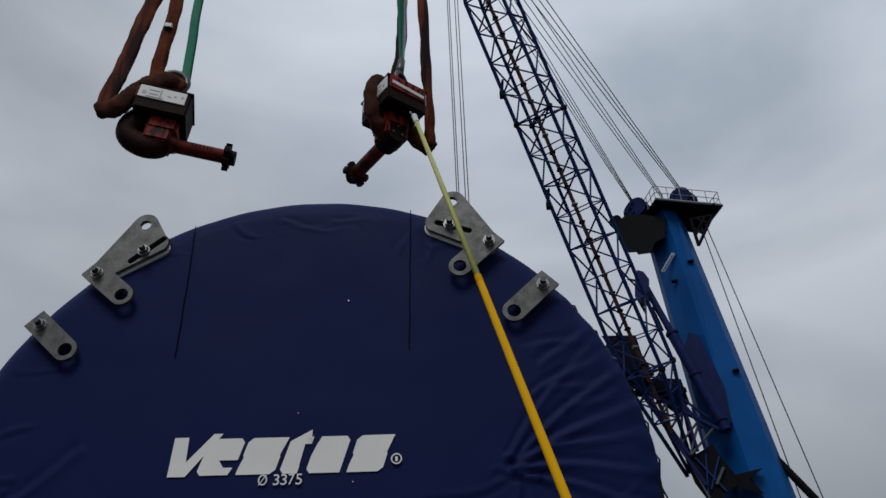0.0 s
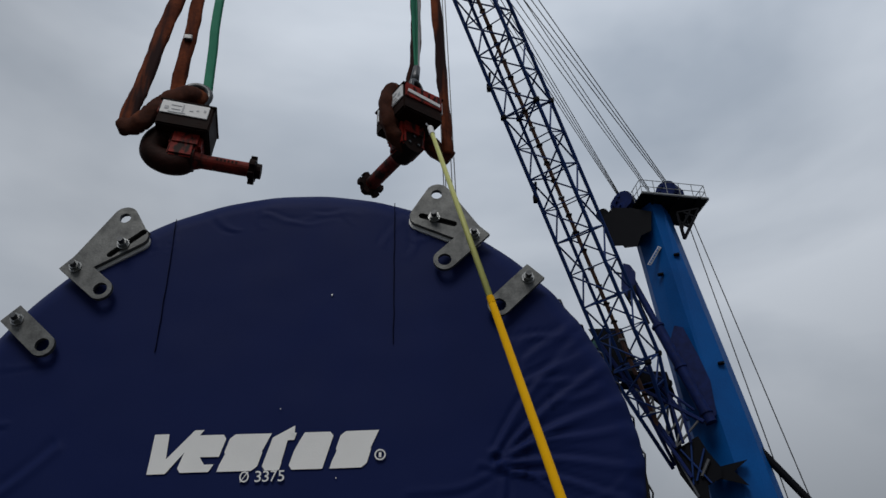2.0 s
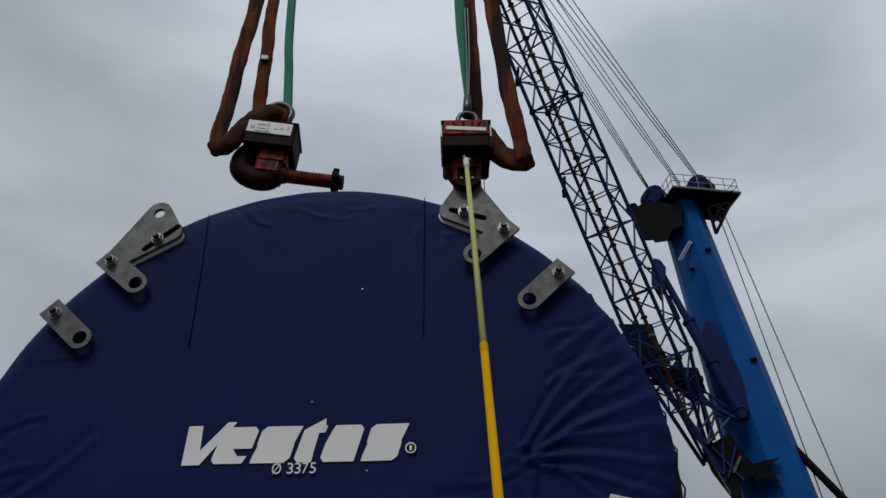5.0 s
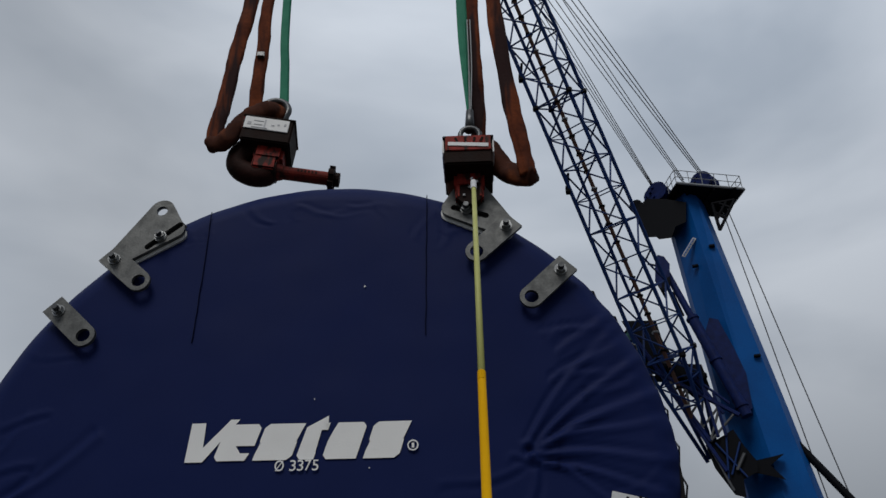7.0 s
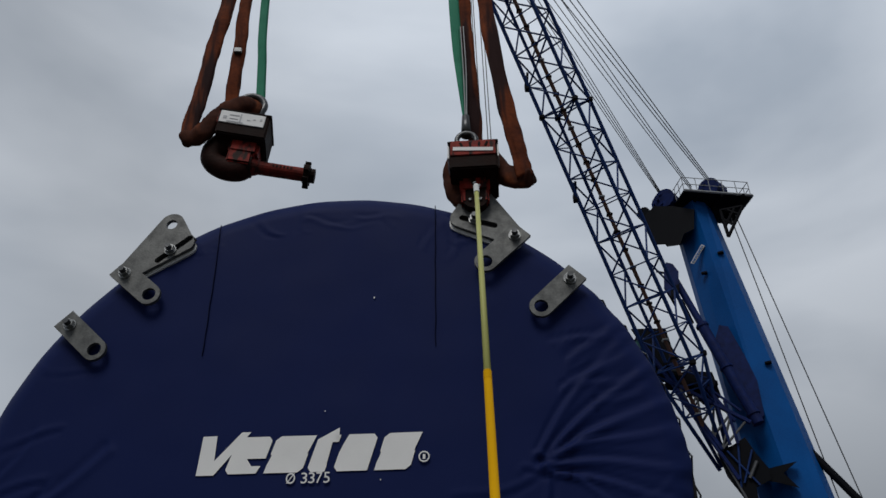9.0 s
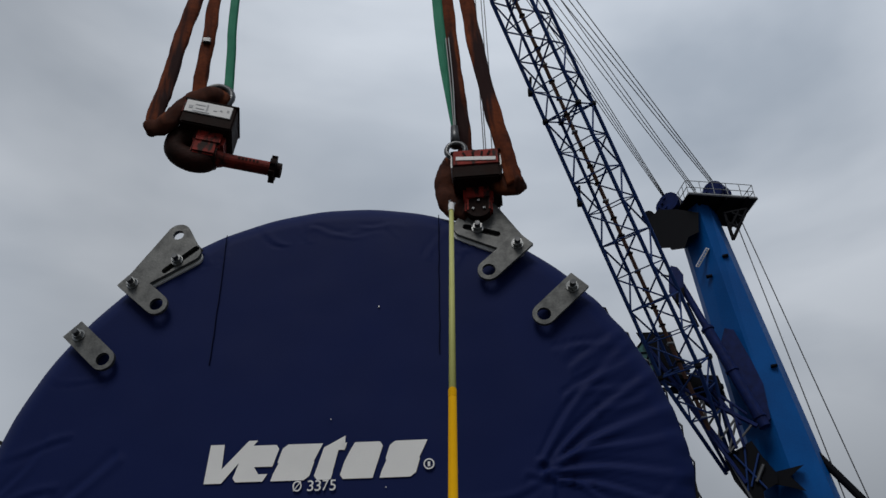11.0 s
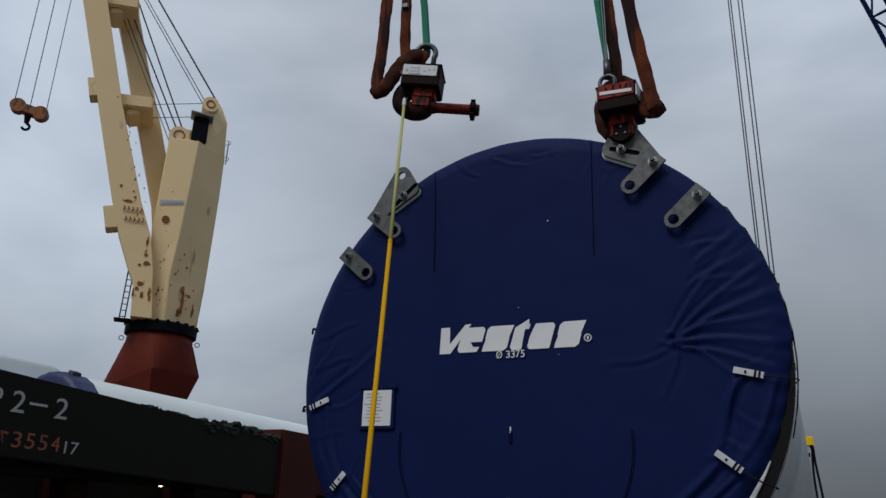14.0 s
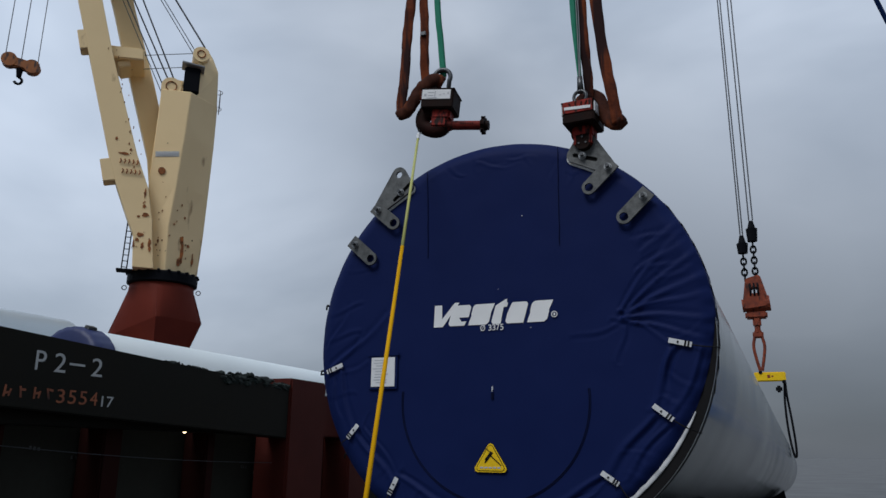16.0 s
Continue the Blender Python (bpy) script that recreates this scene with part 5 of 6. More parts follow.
# ---- the ship alongside ----
def build_ship():
    root = thing("ship_side", "black and brown ship's side with pale frame marks and a lit lamp", "ship", pose(0, 0, 0), kind="structure")
    bm = bmesh.new()
    box(bm, (-8.35, 0.5, 2.78), (0.5, 17.0, 1.12), bevel=0.02)
    for v in bm.verts:   # the edge falls along the ship
        v.co.z -= 0.040 * (v.co.y - 1.6)
    part("upper_band", bm, HULL, root, "black painted upper band")
    bm = bmesh.new()
    box(bm, (-8.60, -12.0, 2.10), (0.5, 40.8, 0.24), bevel=0.02)
    part("lower_flange", bm, HULL, root)
    bm = bmesh.new()
    box(bm, (-9.25, 0.0, 0.9), (0.3, 70.0, 3.6), bevel=0.02)
    part("recessed_plating", bm, HULL_LIFTED, root, "dark recessed plating")
    # uprights in the recess, their shade put into the paint
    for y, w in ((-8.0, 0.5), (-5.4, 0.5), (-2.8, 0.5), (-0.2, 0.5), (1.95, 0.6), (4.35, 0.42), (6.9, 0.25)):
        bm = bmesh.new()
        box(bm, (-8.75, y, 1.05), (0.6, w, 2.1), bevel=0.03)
        part("stanchion", bm, HULL_SHADED, root, "brown-red upright, under-edge shade in its colour")
    bm = bmesh.new()
    box(bm, (-8.5, 9.75, 1.6), (0.9, 1.5, 3.3), bevel=0.04)
    part("side_column", bm, HULL_RED, root, "wide red-brown column")
    for y in (12.5, 16.5, 21.0):
        bm = bmesh.new()
        box(bm, (-8.6, y, 1.55), (0.8, 1.0, 3.1), bevel=0.04)
        part("side_column", bm, HULL_RED, root)
    bm = bmesh.new()
    box(bm, (-8.7, 20.0, 2.5), (0.5, 20.0, 1.0), bevel=0.02)
    part("upper_band", bm, HULL_RED, root)
    bm = bmesh.new()
    box(bm, (-20.0, 5.0, 0.35), (22.0, 90.0, 0.7))
    part("deck", bm, HULL_RED, root)
    # net heaped along the edge
    bm = bmesh.new()
    rnd = random.Random(5)
    for i in range(150):
        y = rnd.uniform(6.5, 9.0) if i > 26 else rnd.uniform(5.15, 6.2)
        big = i > 26
        r = rnd.uniform(0.04, 0.09) if big else rnd.uniform(0.025, 0.055)
        top = 3.34 - 0.040 * (y - 1.6) + (0.06 * math.sin((y - 6.5) / 2.5 * math.pi) + 0.07 * (y - 6.5) / 2.5 if big else 0.0)
        z = top - (rnd.uniform(0.0, 0.20) if big else 0.0)
        bmesh.ops.create_icosphere(bm, subdivisions=1, radius=r, matrix=Matrix.Translation((-8.13 - (0.16 if z > 3.1 else 0.0) * rnd.random(), y, z)) @ Matrix.Diagonal((0.8, 1.5, 0.8, 1)))
    for v in bm.verts:
        v.co += Vector((noise.noise(v.co * 14), noise.noise(v.co * 14 + Vector((5, 0, 0))), noise.noise(v.co * 14 + Vector((0, 5, 0))))) * 0.05
    net = part("cargo_net", bm, NET, None, smooth=False)
    tagged(net, "dark green net heaped on the ship's edge", "net", kind="stuff")
    # frame marks
    for char, y, w, h, up in (("P", 2.30, 0.18, 0.29, 0.0), ("2", 2.64, 0.21, 0.29, 0.0), ("–", 2.92, 0.30, 0.035, 0.13), ("2", 3.36, 0.22, 0.29, 0.0)):
        letters("frame_mark", char, w, h, Matrix.Translation((-8.096, y, 2.78 + up)) @ SIDE, PALE, root, 0.003, "pale painted frame mark")
    for k, char in enumerate("3554"):
        letters("faded_number", char, 0.145, 0.21, Matrix.Translation((-8.096, 2.76 + 0.215 * k, 2.32)) @ SIDE, FADED, root, 0.003, "faded orange painted number")
    letters("small_number", "17", 0.25, 0.17, Matrix.Translation((-8.096, 3.64, 2.31)) @ SIDE, PALE, root, 0.003, "pale painted number")
    for y in (1.86, 2.12, 2.36, 2.60):
        bm = bmesh.new()
        k = (y * 37) % 24
        box(bm, (-8.097, y, 2.44), (0.008, 0.035, 0.17), pose(0, 0, 0, 14 - k, 0, 0), 0.003)
        box(bm, (-8.098, y + 0.05, 2.50 - k * 0.004), (0.008, 0.075, 0.035), pose(0, 0, 0, k - 10, 0, 0), 0.003)
        if k > 10:
            box(bm, (-8.098, y + 0.085, 2.42), (0.008, 0.030, 0.11), pose(0, 0, 0, 4 - k, 0, 0), 0.003)
        part("faded_bar", bm, FADED, root)
    for y, z in ((3.25, 1.65), (4.10, 1.50), (8.76, 1.30), (9.24, 1.17)):
        bm = bmesh.new()
        for i in range(3):
            box(bm, (-9.09, y + i * 0.08, z - i * 0.01), (0.02, 0.035, 0.060))
        part("small_mark", bm, GALV, root, "small pale mark")
    bm = bmesh.new()
    rod(bm, (-8.45, -20, 1.95), (-8.45, 0.5, 1.80), 0.007, n=6)
    sweep(bm, [(-8.45, 0.5 + i * 0.6, 1.80 - 0.42 * (i / 16) - 0.10 * math.sin(math.pi * i / 16)) for i in range(17)], 0.014, 0.014, ref=(1, 0, 0), n=6)
    part("mooring_line", bm, ROPE, root, "thin grey line along the side")
    lamp = thing("deck_lamp", "small round warm lamp glowing under the ship's edge", "lamp", pose(0, 0, 0))
    bm = bmesh.new()
    bmesh.ops.create_icosphere(bm, subdivisions=2, radius=0.040, matrix=Matrix.Translation((-8.60, 6.26, 2.00)))
    part("bulb", bm, LAMP, lamp, "glowing warm bulb", smooth=True)
    bm = bmesh.new()
    rod(bm, (-8.60, 6.26, 2.015), (-8.60, 6.26, 2.10), 0.03, n=10)
    part("lamp_holder", bm, CRANE_DARK, lamp)
    bm = bmesh.new()
    box(bm, (-8.75, 6.26, 2.13), (0.4, 0.05, 0.06))
    part("lamp_arm", bm, CRANE_DARK, lamp)


before = set(bpy.data.objects)
build_ship()
CAM_LAST = Vector((2.116, -6.116, 1.664))   # the camera's last place; the side, laid out 10.2 m off, is scaled towards it to 9.2 m
NEARER = Matrix.Translation(CAM_LAST) @ Matrix.Scale(0.905, 4) @ Matrix.Translation(-CAM_LAST)
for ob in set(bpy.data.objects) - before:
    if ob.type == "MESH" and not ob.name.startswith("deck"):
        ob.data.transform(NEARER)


def build_ship_tube(y0, y1, r, x, z, covered):
    root = thing("stowed_tower_section", "white tower section stowed on the ship" + (", blue cover on its end" if covered else ""), "tower section", pose(0, 0, 0), "stowed tower sections")
    bm = bmesh.new()
    rod(bm, (x, y0, z), (x, y1, z), r, n=72)
    part("shell", bm, WHITE_STEEL, root, smooth=False)
    for f in root.children[0].data.polygons:
        f.use_smooth = len(f.vertices) == 4
    if covered:
        bm = bmesh.new()
        n = 96
        rows = []
        for yy, rr in ((y0 - 0.10, 0.02), (y0 - 0.12, 0.6), (y0 - 0.10, r - 0.12), (y0 - 0.04, r + 0.01), (y0 + 0.2, r + 0.04), (y0 + 0.4, r + 0.035), (y0 + 0.6, r + 0.03)):
            rows.append([bm.verts.new((x + (rr + 0.009 * math.sin(i * 2 * math.pi * 23 / n) * (rr > 1)) * math.cos(2 * math.pi * i / n), yy + 0.015 * noise.noise(Vector((i * 0.2, yy, 0))), z + (rr + 0.009 * math.sin(i * 2 * math.pi * 23 / n) * (rr > 1)) * math.sin(2 * math.pi * i / n))) for i in range(n)])
        for a, b in zip(rows, rows[1:]):
            for i in range(n):
                bm.faces.new((a[i], a[(i + 1) % n], b[(i + 1) % n], b[i]))
        part("end_cover", bm, TARP_FAR, root, "blue tarpaulin end cover", smooth=True)
        bm = bmesh.new()
        a = radians(72)
        for d in (0.0, 0.12):
            box(bm, (x + (r + 0.07) * math.cos(a - d * 0.6), y0 + 0.25, z + (r + 0.07) * math.sin(a - d * 0.6)), (0.10, 0.28, 0.12), pose(0, 0, 0, 0, -72, 0), 0.02)
        part("clamp", bm, GALV, root, "grey steel clamp")
    bm = bmesh.new()
    box(bm, (x, y0 + 3, (z - r + 0.7) / 2 + 0.05), (2.0, 0.5, z - r - 0.7 + 0.3))
    part("saddle", bm, CRANE_DARK, root)
    bm = bmesh.new()
    box(bm, (x, y1 - 3, (z - r + 0.7) / 2 + 0.05), (2.0, 0.5, z - r - 0.7 + 0.3))
    part("saddle", bm, CRANE_DARK, root)


build_ship_tube(-18.0, 12.0, 1.66, -19.2, 4.00, False)
build_ship_tube(9.3, 40.0, 1.15, -15.4, 3.66, True)


# ---- the ship's crane ----
SU, SD = Vector((0.716, 0.698, 0)), Vector((-0.698, 0.716, 0))


def deck_at(u, d, z):
    return Vector((-21.55, 18.2, 0)) + SU * u + SD * d + Vector((0, 0, z))


def prism(bm, rows):
    """Rows of (z, [(u, d), ...]) joined into a closed body in the ship crane's space."""
    loops = [[bm.verts.new(deck_at(u, d, z)) for u, d in pts] for z, pts in rows]
    n = len(loops[0])
    for a, b in zip(loops, loops[1:]):
        for i in range(n):
            bm.faces.new((a[i], a[(i + 1) % n], b[(i + 1) % n], b[i]))
    bm.faces.new(loops[0][::-1])
    bm.faces.new(loops[-1])
    return bm


def build_ship_crane():
    root = thing("deck_crane", "cream ship's deck crane, rust-streaked, on a red-oxide pedestal", "crane", pose(0, 0, 0))
    n = 32
    def ring(r):
        return [(r * math.cos(2 * math.pi * i / n), r * math.sin(2 * math.pi * i / n)) for i in range(n)]
    # a round neck that widens to a turned square, which is drawn in again below
    corners = [(1.68, -0.25), (0.35, 1.75), (-1.92, 0.35), (-0.12, -1.80)]
    def square(k, z0, fall):
        out = []
        for i in range(n):
            a, b = corners[i * 4 // n], corners[(i * 4 // n + 1) % 4]
            f = (i % (n // 4)) / (n // 4)
            u, d = (a[0] + (b[0] - a[0]) * f) * k, (a[1] + (b[1] - a[1]) * f) * k
            out.append((u, d, z0 - fall * max(0.0, -u)))
        return out
    turn = math.atan2(corners[0][1], corners[0][0])
    def round_row(r, z):
        return [(r * math.cos(2 * math.pi * i / n + turn), r * math.sin(2 * math.pi * i / n + turn), z) for i in range(n)]
    bm = bmesh.new()
    rows = [square(0.60, 0.7, 0.0), square(0.66, 5.2, 0.0), square(1.0, 6.75, 0.35), round_row(1.30, 7.95), round_row(1.27, 8.25)]
    loops = [[bm.verts.new(deck_at(*q)) for q in row] for row in rows]
    for a, b in zip(loops, loops[1:]):
        for i in range(n):
            bm.faces.new((a[i], a[(i + 1) % n], b[(i + 1) % n], b[i]))
    bm.faces.new(loops[0][::-1])
    bm.faces.new(loops[-1])
    pedestal = part("pedestal", bm, OXIDE, root, "red-oxide steel pedestal")
    for f in pedestal.data.polygons:
        f.use_smooth = f.center.z > 6.9
    for k in range(4):   # weld seams down the corners
        bm = bmesh.new()
        sweep(bm, [loc + (loc - deck_at(0, 0, loc.z)) * 0.004 for loc in (deck_at(*rows[r][k * n // 4]) for r in (1, 2, 3))], 0.03, 0.02, ref=SD, n=6)
        part("weld_seam", bm, OXIDE, root)
    bm = bmesh.new()
    prism(bm, [(8.22, ring(1.32)), (8.27, ring(1.40)), (8.60, ring(1.40)), (8.68, ring(1.34))])
    part("slewing_ring", bm, CRANE_DARK, root, "black slewing ring")
    for i in range(22):
        bm = bmesh.new()
        a = 2 * math.pi * i / 22
        box(bm, deck_at(1.38 * math.cos(a), 1.38 * math.sin(a), 8.66), (0.16, 0.12, 0.10), pose(0, 0, 0, 0, 0, math.degrees(a) + 44), 0.02)
        part("ring_bolt", bm, CRANE_DARK, root)
    for u in (-1.45, 1.45):
        bm = bmesh.new()
        sweep(bm, [deck_at(u + 0.09 * math.cos(a), -0.3, 8.02 + 0.09 * math.sin(a)) for a in np.linspace(0, 2 * math.pi, 12, endpoint=False)], 0.035, 0.035, ref=SD, closed=True, n=6)
        part("eye_plate", bm, CRANE_DARK, root)
    bm = bmesh.new()
    prism(bm, [(z, [(left, -1.05), (mid, -1.20), (right, 0.0), (right, 1.25), (left, 1.25)]) for z, left, mid, right in
               ((8.66, -0.46, 0.05, 1.34), (10.5, -0.70, 0.0, 1.44), (12.4, -0.96, 0.15, 1.49), (14.7, -0.90, 0.28, 1.54), (16.65, -0.86, 0.36, 1.54))])
    bmesh.ops.bevel(bm, geom=bm.edges[:], offset=0.03, segments=1, affect="EDGES")
    house = part("crane_house", bm, CREAM, root, "cream steel crane house")
    bm = bmesh.new()
    prism(bm, [(16.6, [(0.62, -0.85), (1.52, -0.02), (1.52, 1.2), (0.62, 1.2)]), (18.3, [(0.55, -0.65), (1.44, -0.05), (1.44, 1.0), (0.55, 1.0)]), (18.9, [(0.36, -0.5), (1.18, -0.05), (1.18, 0.9), (0.36, 0.9)]), (19.22, [(0.42, -0.4), (0.95, -0.1), (0.95, 0.8), (0.42, 0.8)])])
    part("mast_head", bm, CREAM, house)
    bm = bmesh.new()
    rod(bm, deck_at(0.62, -0.72, 18.75), deck_at(0.62, 0.9, 18.75), 0.36, n=18)
    part("sheave", bm, CREAM, house)
    bm = bmesh.new()
    rod(bm, deck_at(-0.48, -1.0, 16.85), deck_at(-0.48, 0.8, 16.85), 0.42, n=18)
    box(bm, deck_at(-0.1, -0.6, 16.9), (0.7, 0.5, 0.75), pose(0, 0, 0, 0, 0, 44), 0.05)
    part("winch", bm, CREAM, house, "cream winch drums")
    for u, z, q in ((-0.48, 16.85, 0.22), (0.62, 18.75, 0.17)):
        bm = bmesh.new()
        sweep(bm, [deck_at(u + q * math.cos(a), -1.02 if u < 0 else -0.74, z + q * math.sin(a)) for a in np.linspace(0, 2 * math.pi, 14, endpoint=False)], 0.05, 0.04, ref=SD, closed=True, n=6)
        part("drum_ring", bm, RUST, house)
    for i in range(5):
        bm = bmesh.new()
        box(bm, deck_at(-0.26 + i * 0.09, -0.93, 16.95), (0.04, 0.10, 0.55), pose(0, 0, 0, 0, 8, 44), 0.01)
        part("guard_bar", bm, CREAM, house)
    for z in (16.6, 17.4):
        bm = bmesh.new()
        sweep(bm, [deck_at(1.52 + 0.20 * math.sin(a), 0.1 + 0.24 * math.cos(a), z) for a in np.linspace(0, math.pi, 8)], 0.03, 0.03, ref=(0, 0, 1), n=6)
        part("ladder_hoop", bm, RAIL, house)
    # a solid dark box gives the shade inside the winch opening
    bm = bmesh.new()
    box(bm, deck_at(0.33, -0.70, 17.30), (0.66, 0.7, 1.15), pose(0, 0, 0, 0, 0, 44), 0.04)
    part("opening", bm, CRANE_DARK, house, "dark box for the shade in the winch opening")
    bm = bmesh.new()
    box(bm, deck_at(0.34, -0.85, 17.95), (0.95, 0.8, 0.07), pose(0, 0, 0, 0, 6, 44), 0.01)
    part("canopy", bm, RAIL, house)
    bm = bmesh.new()
    sweep(bm, [deck_at(1.62, 0.1 + 0.25 * math.cos(a), 16.9 + 0.55 * math.sin(a)) for a in np.linspace(0, 2 * math.pi, 14, endpoint=False)], 0.035, 0.035, ref=SU, closed=True, n=6)
    part("ladder_hoop", bm, RAIL, house)
    bm = bmesh.new()
    box(bm, deck_at(-0.34, -1.12, 13.70), (0.96, 0.05, 0.24), pose(0, 0, 0, 0, -6, 37.5), 0.01)
    part("sign_board", bm, PALE, house, "pale lettered board")
    bm = bmesh.new()
    for i in range(10):
        box(bm, deck_at(-0.72 + i * 0.085, -1.10 - i * 0.0105, 13.66 + i * 0.009), (0.05, 0.03, 0.10), pose(0, 0, 0, 0, -6, 37.5))
    part("sign_bars", bm, INK, house)
    bm = bmesh.new()
    p = deck_at(-0.49, -1.12, 12.93)
    rod(bm, p + SD * 0.1, p - SD * 0.05, 0.15, n=16)
    part("porthole", bm, RUST, house, "dark round port")
    rnd = random.Random(11)
    spots = [(0.62, 9.55, 0.12, 0.95), (0.52, 9.15, 0.16, 0.34), (0.58, 10.15, 0.16, 0.28), (0.85, 9.95, 0.14, 0.16), (1.08, 9.35, 0.08, 0.5), (-0.35, 9.9, 0.06, 0.14), (0.45, 11.6, 0.05, 0.12), (0.62, 11.1, 0.07, 0.10), (-0.30, 11.2, 0.05, 0.09)]
    spots += [(rnd.uniform(-0.55, 1.15), 9.3 + 5.0 * rnd.random() ** 2.2, rnd.uniform(0.025, 0.055), rnd.uniform(0.03, 0.10)) for _ in range(26)]
    for u, z, w, hh in spots:
        bm = bmesh.new()
        p = deck_at(u, -1.07 - 0.16 * (u + 0.6) if u < 0.12 else -1.19 + 0.93 * (u - 0.12), z)
        pts = [(p + SU * (w * 0.5 * math.cos(a) * (1 + 0.8 * noise.noise(Vector((a * 2.3, u * 5, z))))) + Vector((0, 0, hh * 0.5 * math.sin(a) * (1 + 0.8 * noise.noise(Vector((a * 2.3 + 4, u * 5, z))))))) for a in np.linspace(0, 2 * math.pi, 14, endpoint=False)]
        lo, hi = [bm.verts.new(q - SD * 0.03) for q in pts], [bm.verts.new(q + SD * 0.16) for q in pts]
        bm.faces.new(lo)
        for i in range(14):
            bm.faces.new((lo[i], lo[(i + 1) % 14], hi[(i + 1) % 14], hi[i]))
        part("rust_patch", bm, RUST, house, "rust streak")

    # twin-legged jib of the ship's crane
    def leg(pts, depth, d0, name):
        bm = bmesh.new()
        loops = []
        for z, ul, ur in pts:
            loops.append([bm.verts.new(deck_at(u, d, z)) for u, d in ((ul, d0), (ur, d0), (ur, d0 + depth), (ul, d0 + depth))])
        for a, b in zip(loops, loops[1:]):
            for i in range(4):
                bm.faces.new((a[i], a[(i + 1) % 4], b[(i + 1) % 4], b[i]))
        bm.faces.new(loops[0][::-1])
        bm.faces.new(loops[-1])
        bmesh.ops.bevel(bm, geom=bm.edges[:], offset=0.02, segments=1, affect="EDGES")
        return part(name, bm, CREAM, root, "cream box-section jib leg")
    a = leg([(8.66, -1.20, -0.40), (10.0, -1.30, -0.58), (10.6, -1.58, -0.64), (12.0, -2.16, -0.93), (13.4, -2.62, -1.50), (17.6, -3.84, -2.88), (22.1, -5.15, -4.15), (31.0, -7.75, -6.75)], 0.75, -1.5, "jib_leg")
    leg([(11.5, -0.80, -0.40), (12.8, -0.97, -0.45), (14.2, -1.21, -0.52), (16.0, -1.77, -0.78), (17.6, -2.26, -1.25), (19.1, -2.76, -1.75), (21.0, -3.32, -2.38), (24.0, -4.30, -3.28), (31.0, -6.50, -5.40)], 0.75, 0.6, "jib_leg")
    bm = bmesh.new()
    box(bm, deck_at(-2.42, -1.14, 12.62), (0.72, 0.7, 0.95), pose(0, 0, 0, 0, -14, 44), 0.03)
    part("bracket_box", bm, CREAM, a)
    bm = bmesh.new()
    box(bm, deck_at(-4.02, -1.14, 18.15), (0.52, 0.7, 0.85), pose(0, 0, 0, 0, -14, 44), 0.03)
    part("bracket_box", bm, CREAM, a)
    for z, u0, u1 in ((18.0, -3.2, -1.7), (22.7, -4.6, -3.0), (27.4, -6.1, -4.4)):
        bm = bmesh.new()
        box(bm, deck_at((u0 + u1) / 2, -0.2, z), (u1 - u0, 1.9, 0.55), pose(0, 0, 0, 0, -4, 44), 0.05)
        part("cross_beam", bm, CREAM, a)
        bm = bmesh.new()
        box(bm, deck_at(u0 + 0.75, -0.35, z - 0.42), (0.5, 1.2, 0.30), pose(0, 0, 0, 0, -20, 44), 0.04)
        part("beam_knee", bm, CREAM, a)
    for i in range(10):
        bm = bmesh.new()
        z = 12.55 + (i // 5) * 0.42
        u = -1.98 + (i % 5) * 0.16 - (i // 5) * 0.12
        sweep(bm, smooth_line([deck_at(u, -1.53, z + 0.14), deck_at(u + 0.03, -1.56, z + 0.05), deck_at(u - 0.01, -1.53, z - 0.06)], 4), 0.05, 0.04, ref=SD, n=6)
        part("cleat", bm, RUST, a)
    spots = [(-1.02, 11.75, 0.08, 0.35), (-1.0, 11.2, 0.12, 0.14), (-0.92, 10.85, 0.28, 0.16), (-1.18, 10.75, 0.10, 0.10), (-1.05, 10.0, 0.24, 0.18), (-1.15, 9.8, 0.12, 0.14), (-0.92, 9.55, 0.12, 0.26), (-0.66, 9.7, 0.12, 0.40), (-0.62, 9.45, 0.10, 0.3), (-1.25, 9.6, 0.08, 0.30), (-1.98, 13.35, 0.40, 0.10), (-1.75, 13.55, 0.09, 0.12), (-2.35, 13.95, 0.10, 0.14)]
    spots += [(-1.35 + 0.012 * k - 0.30 * max(0.0, z - 12.0), z, rnd.uniform(0.02, 0.05), rnd.uniform(0.03, 0.12)) for k, z in ((rnd.uniform(0, 40), 9.4 + 9.0 * rnd.random() ** 1.6) for _ in range(24))]
    for u, z, w, hh in spots:
        bm = bmesh.new()
        p = deck_at(u, -1.5, z)
        pts = [(p + SU * (w * 0.5 * math.cos(t) * (1 + 0.8 * noise.noise(Vector((t * 2.3, u * 5, z * 2))))) + Vector((0, 0, hh * 0.5 * math.sin(t) * (1 + 0.8 * noise.noise(Vector((t * 2.3 + 4, u * 5, z))))))) for t in np.linspace(0, 2 * math.pi, 14, endpoint=False)]
        lo, hi = [bm.verts.new(q - SD * 0.02) for q in pts], [bm.verts.new(q + SD * 0.05) for q in pts]
        bm.faces.new(lo)
        for i in range(14):
            bm.faces.new((lo[i], lo[(i + 1) % 14], hi[(i + 1) % 14], hi[i]))
        part("rust_patch", bm, RUST, a, "rust streak")
    # ladder up the side
    bm = bmesh.new()
    for u in (-1.62, -1.42):
        rod(bm, deck_at(u, -0.9, 8.6), deck_at(u + 0.05, -0.9, 10.9), 0.025, n=6)
    for i in range(9):
        rod(bm, deck_at(-1.62 + i * 0.005, -0.9, 8.75 + i * 0.25), deck_at(-1.42 + i * 0.005, -0.9, 8.75 + i * 0.25), 0.018, n=6)
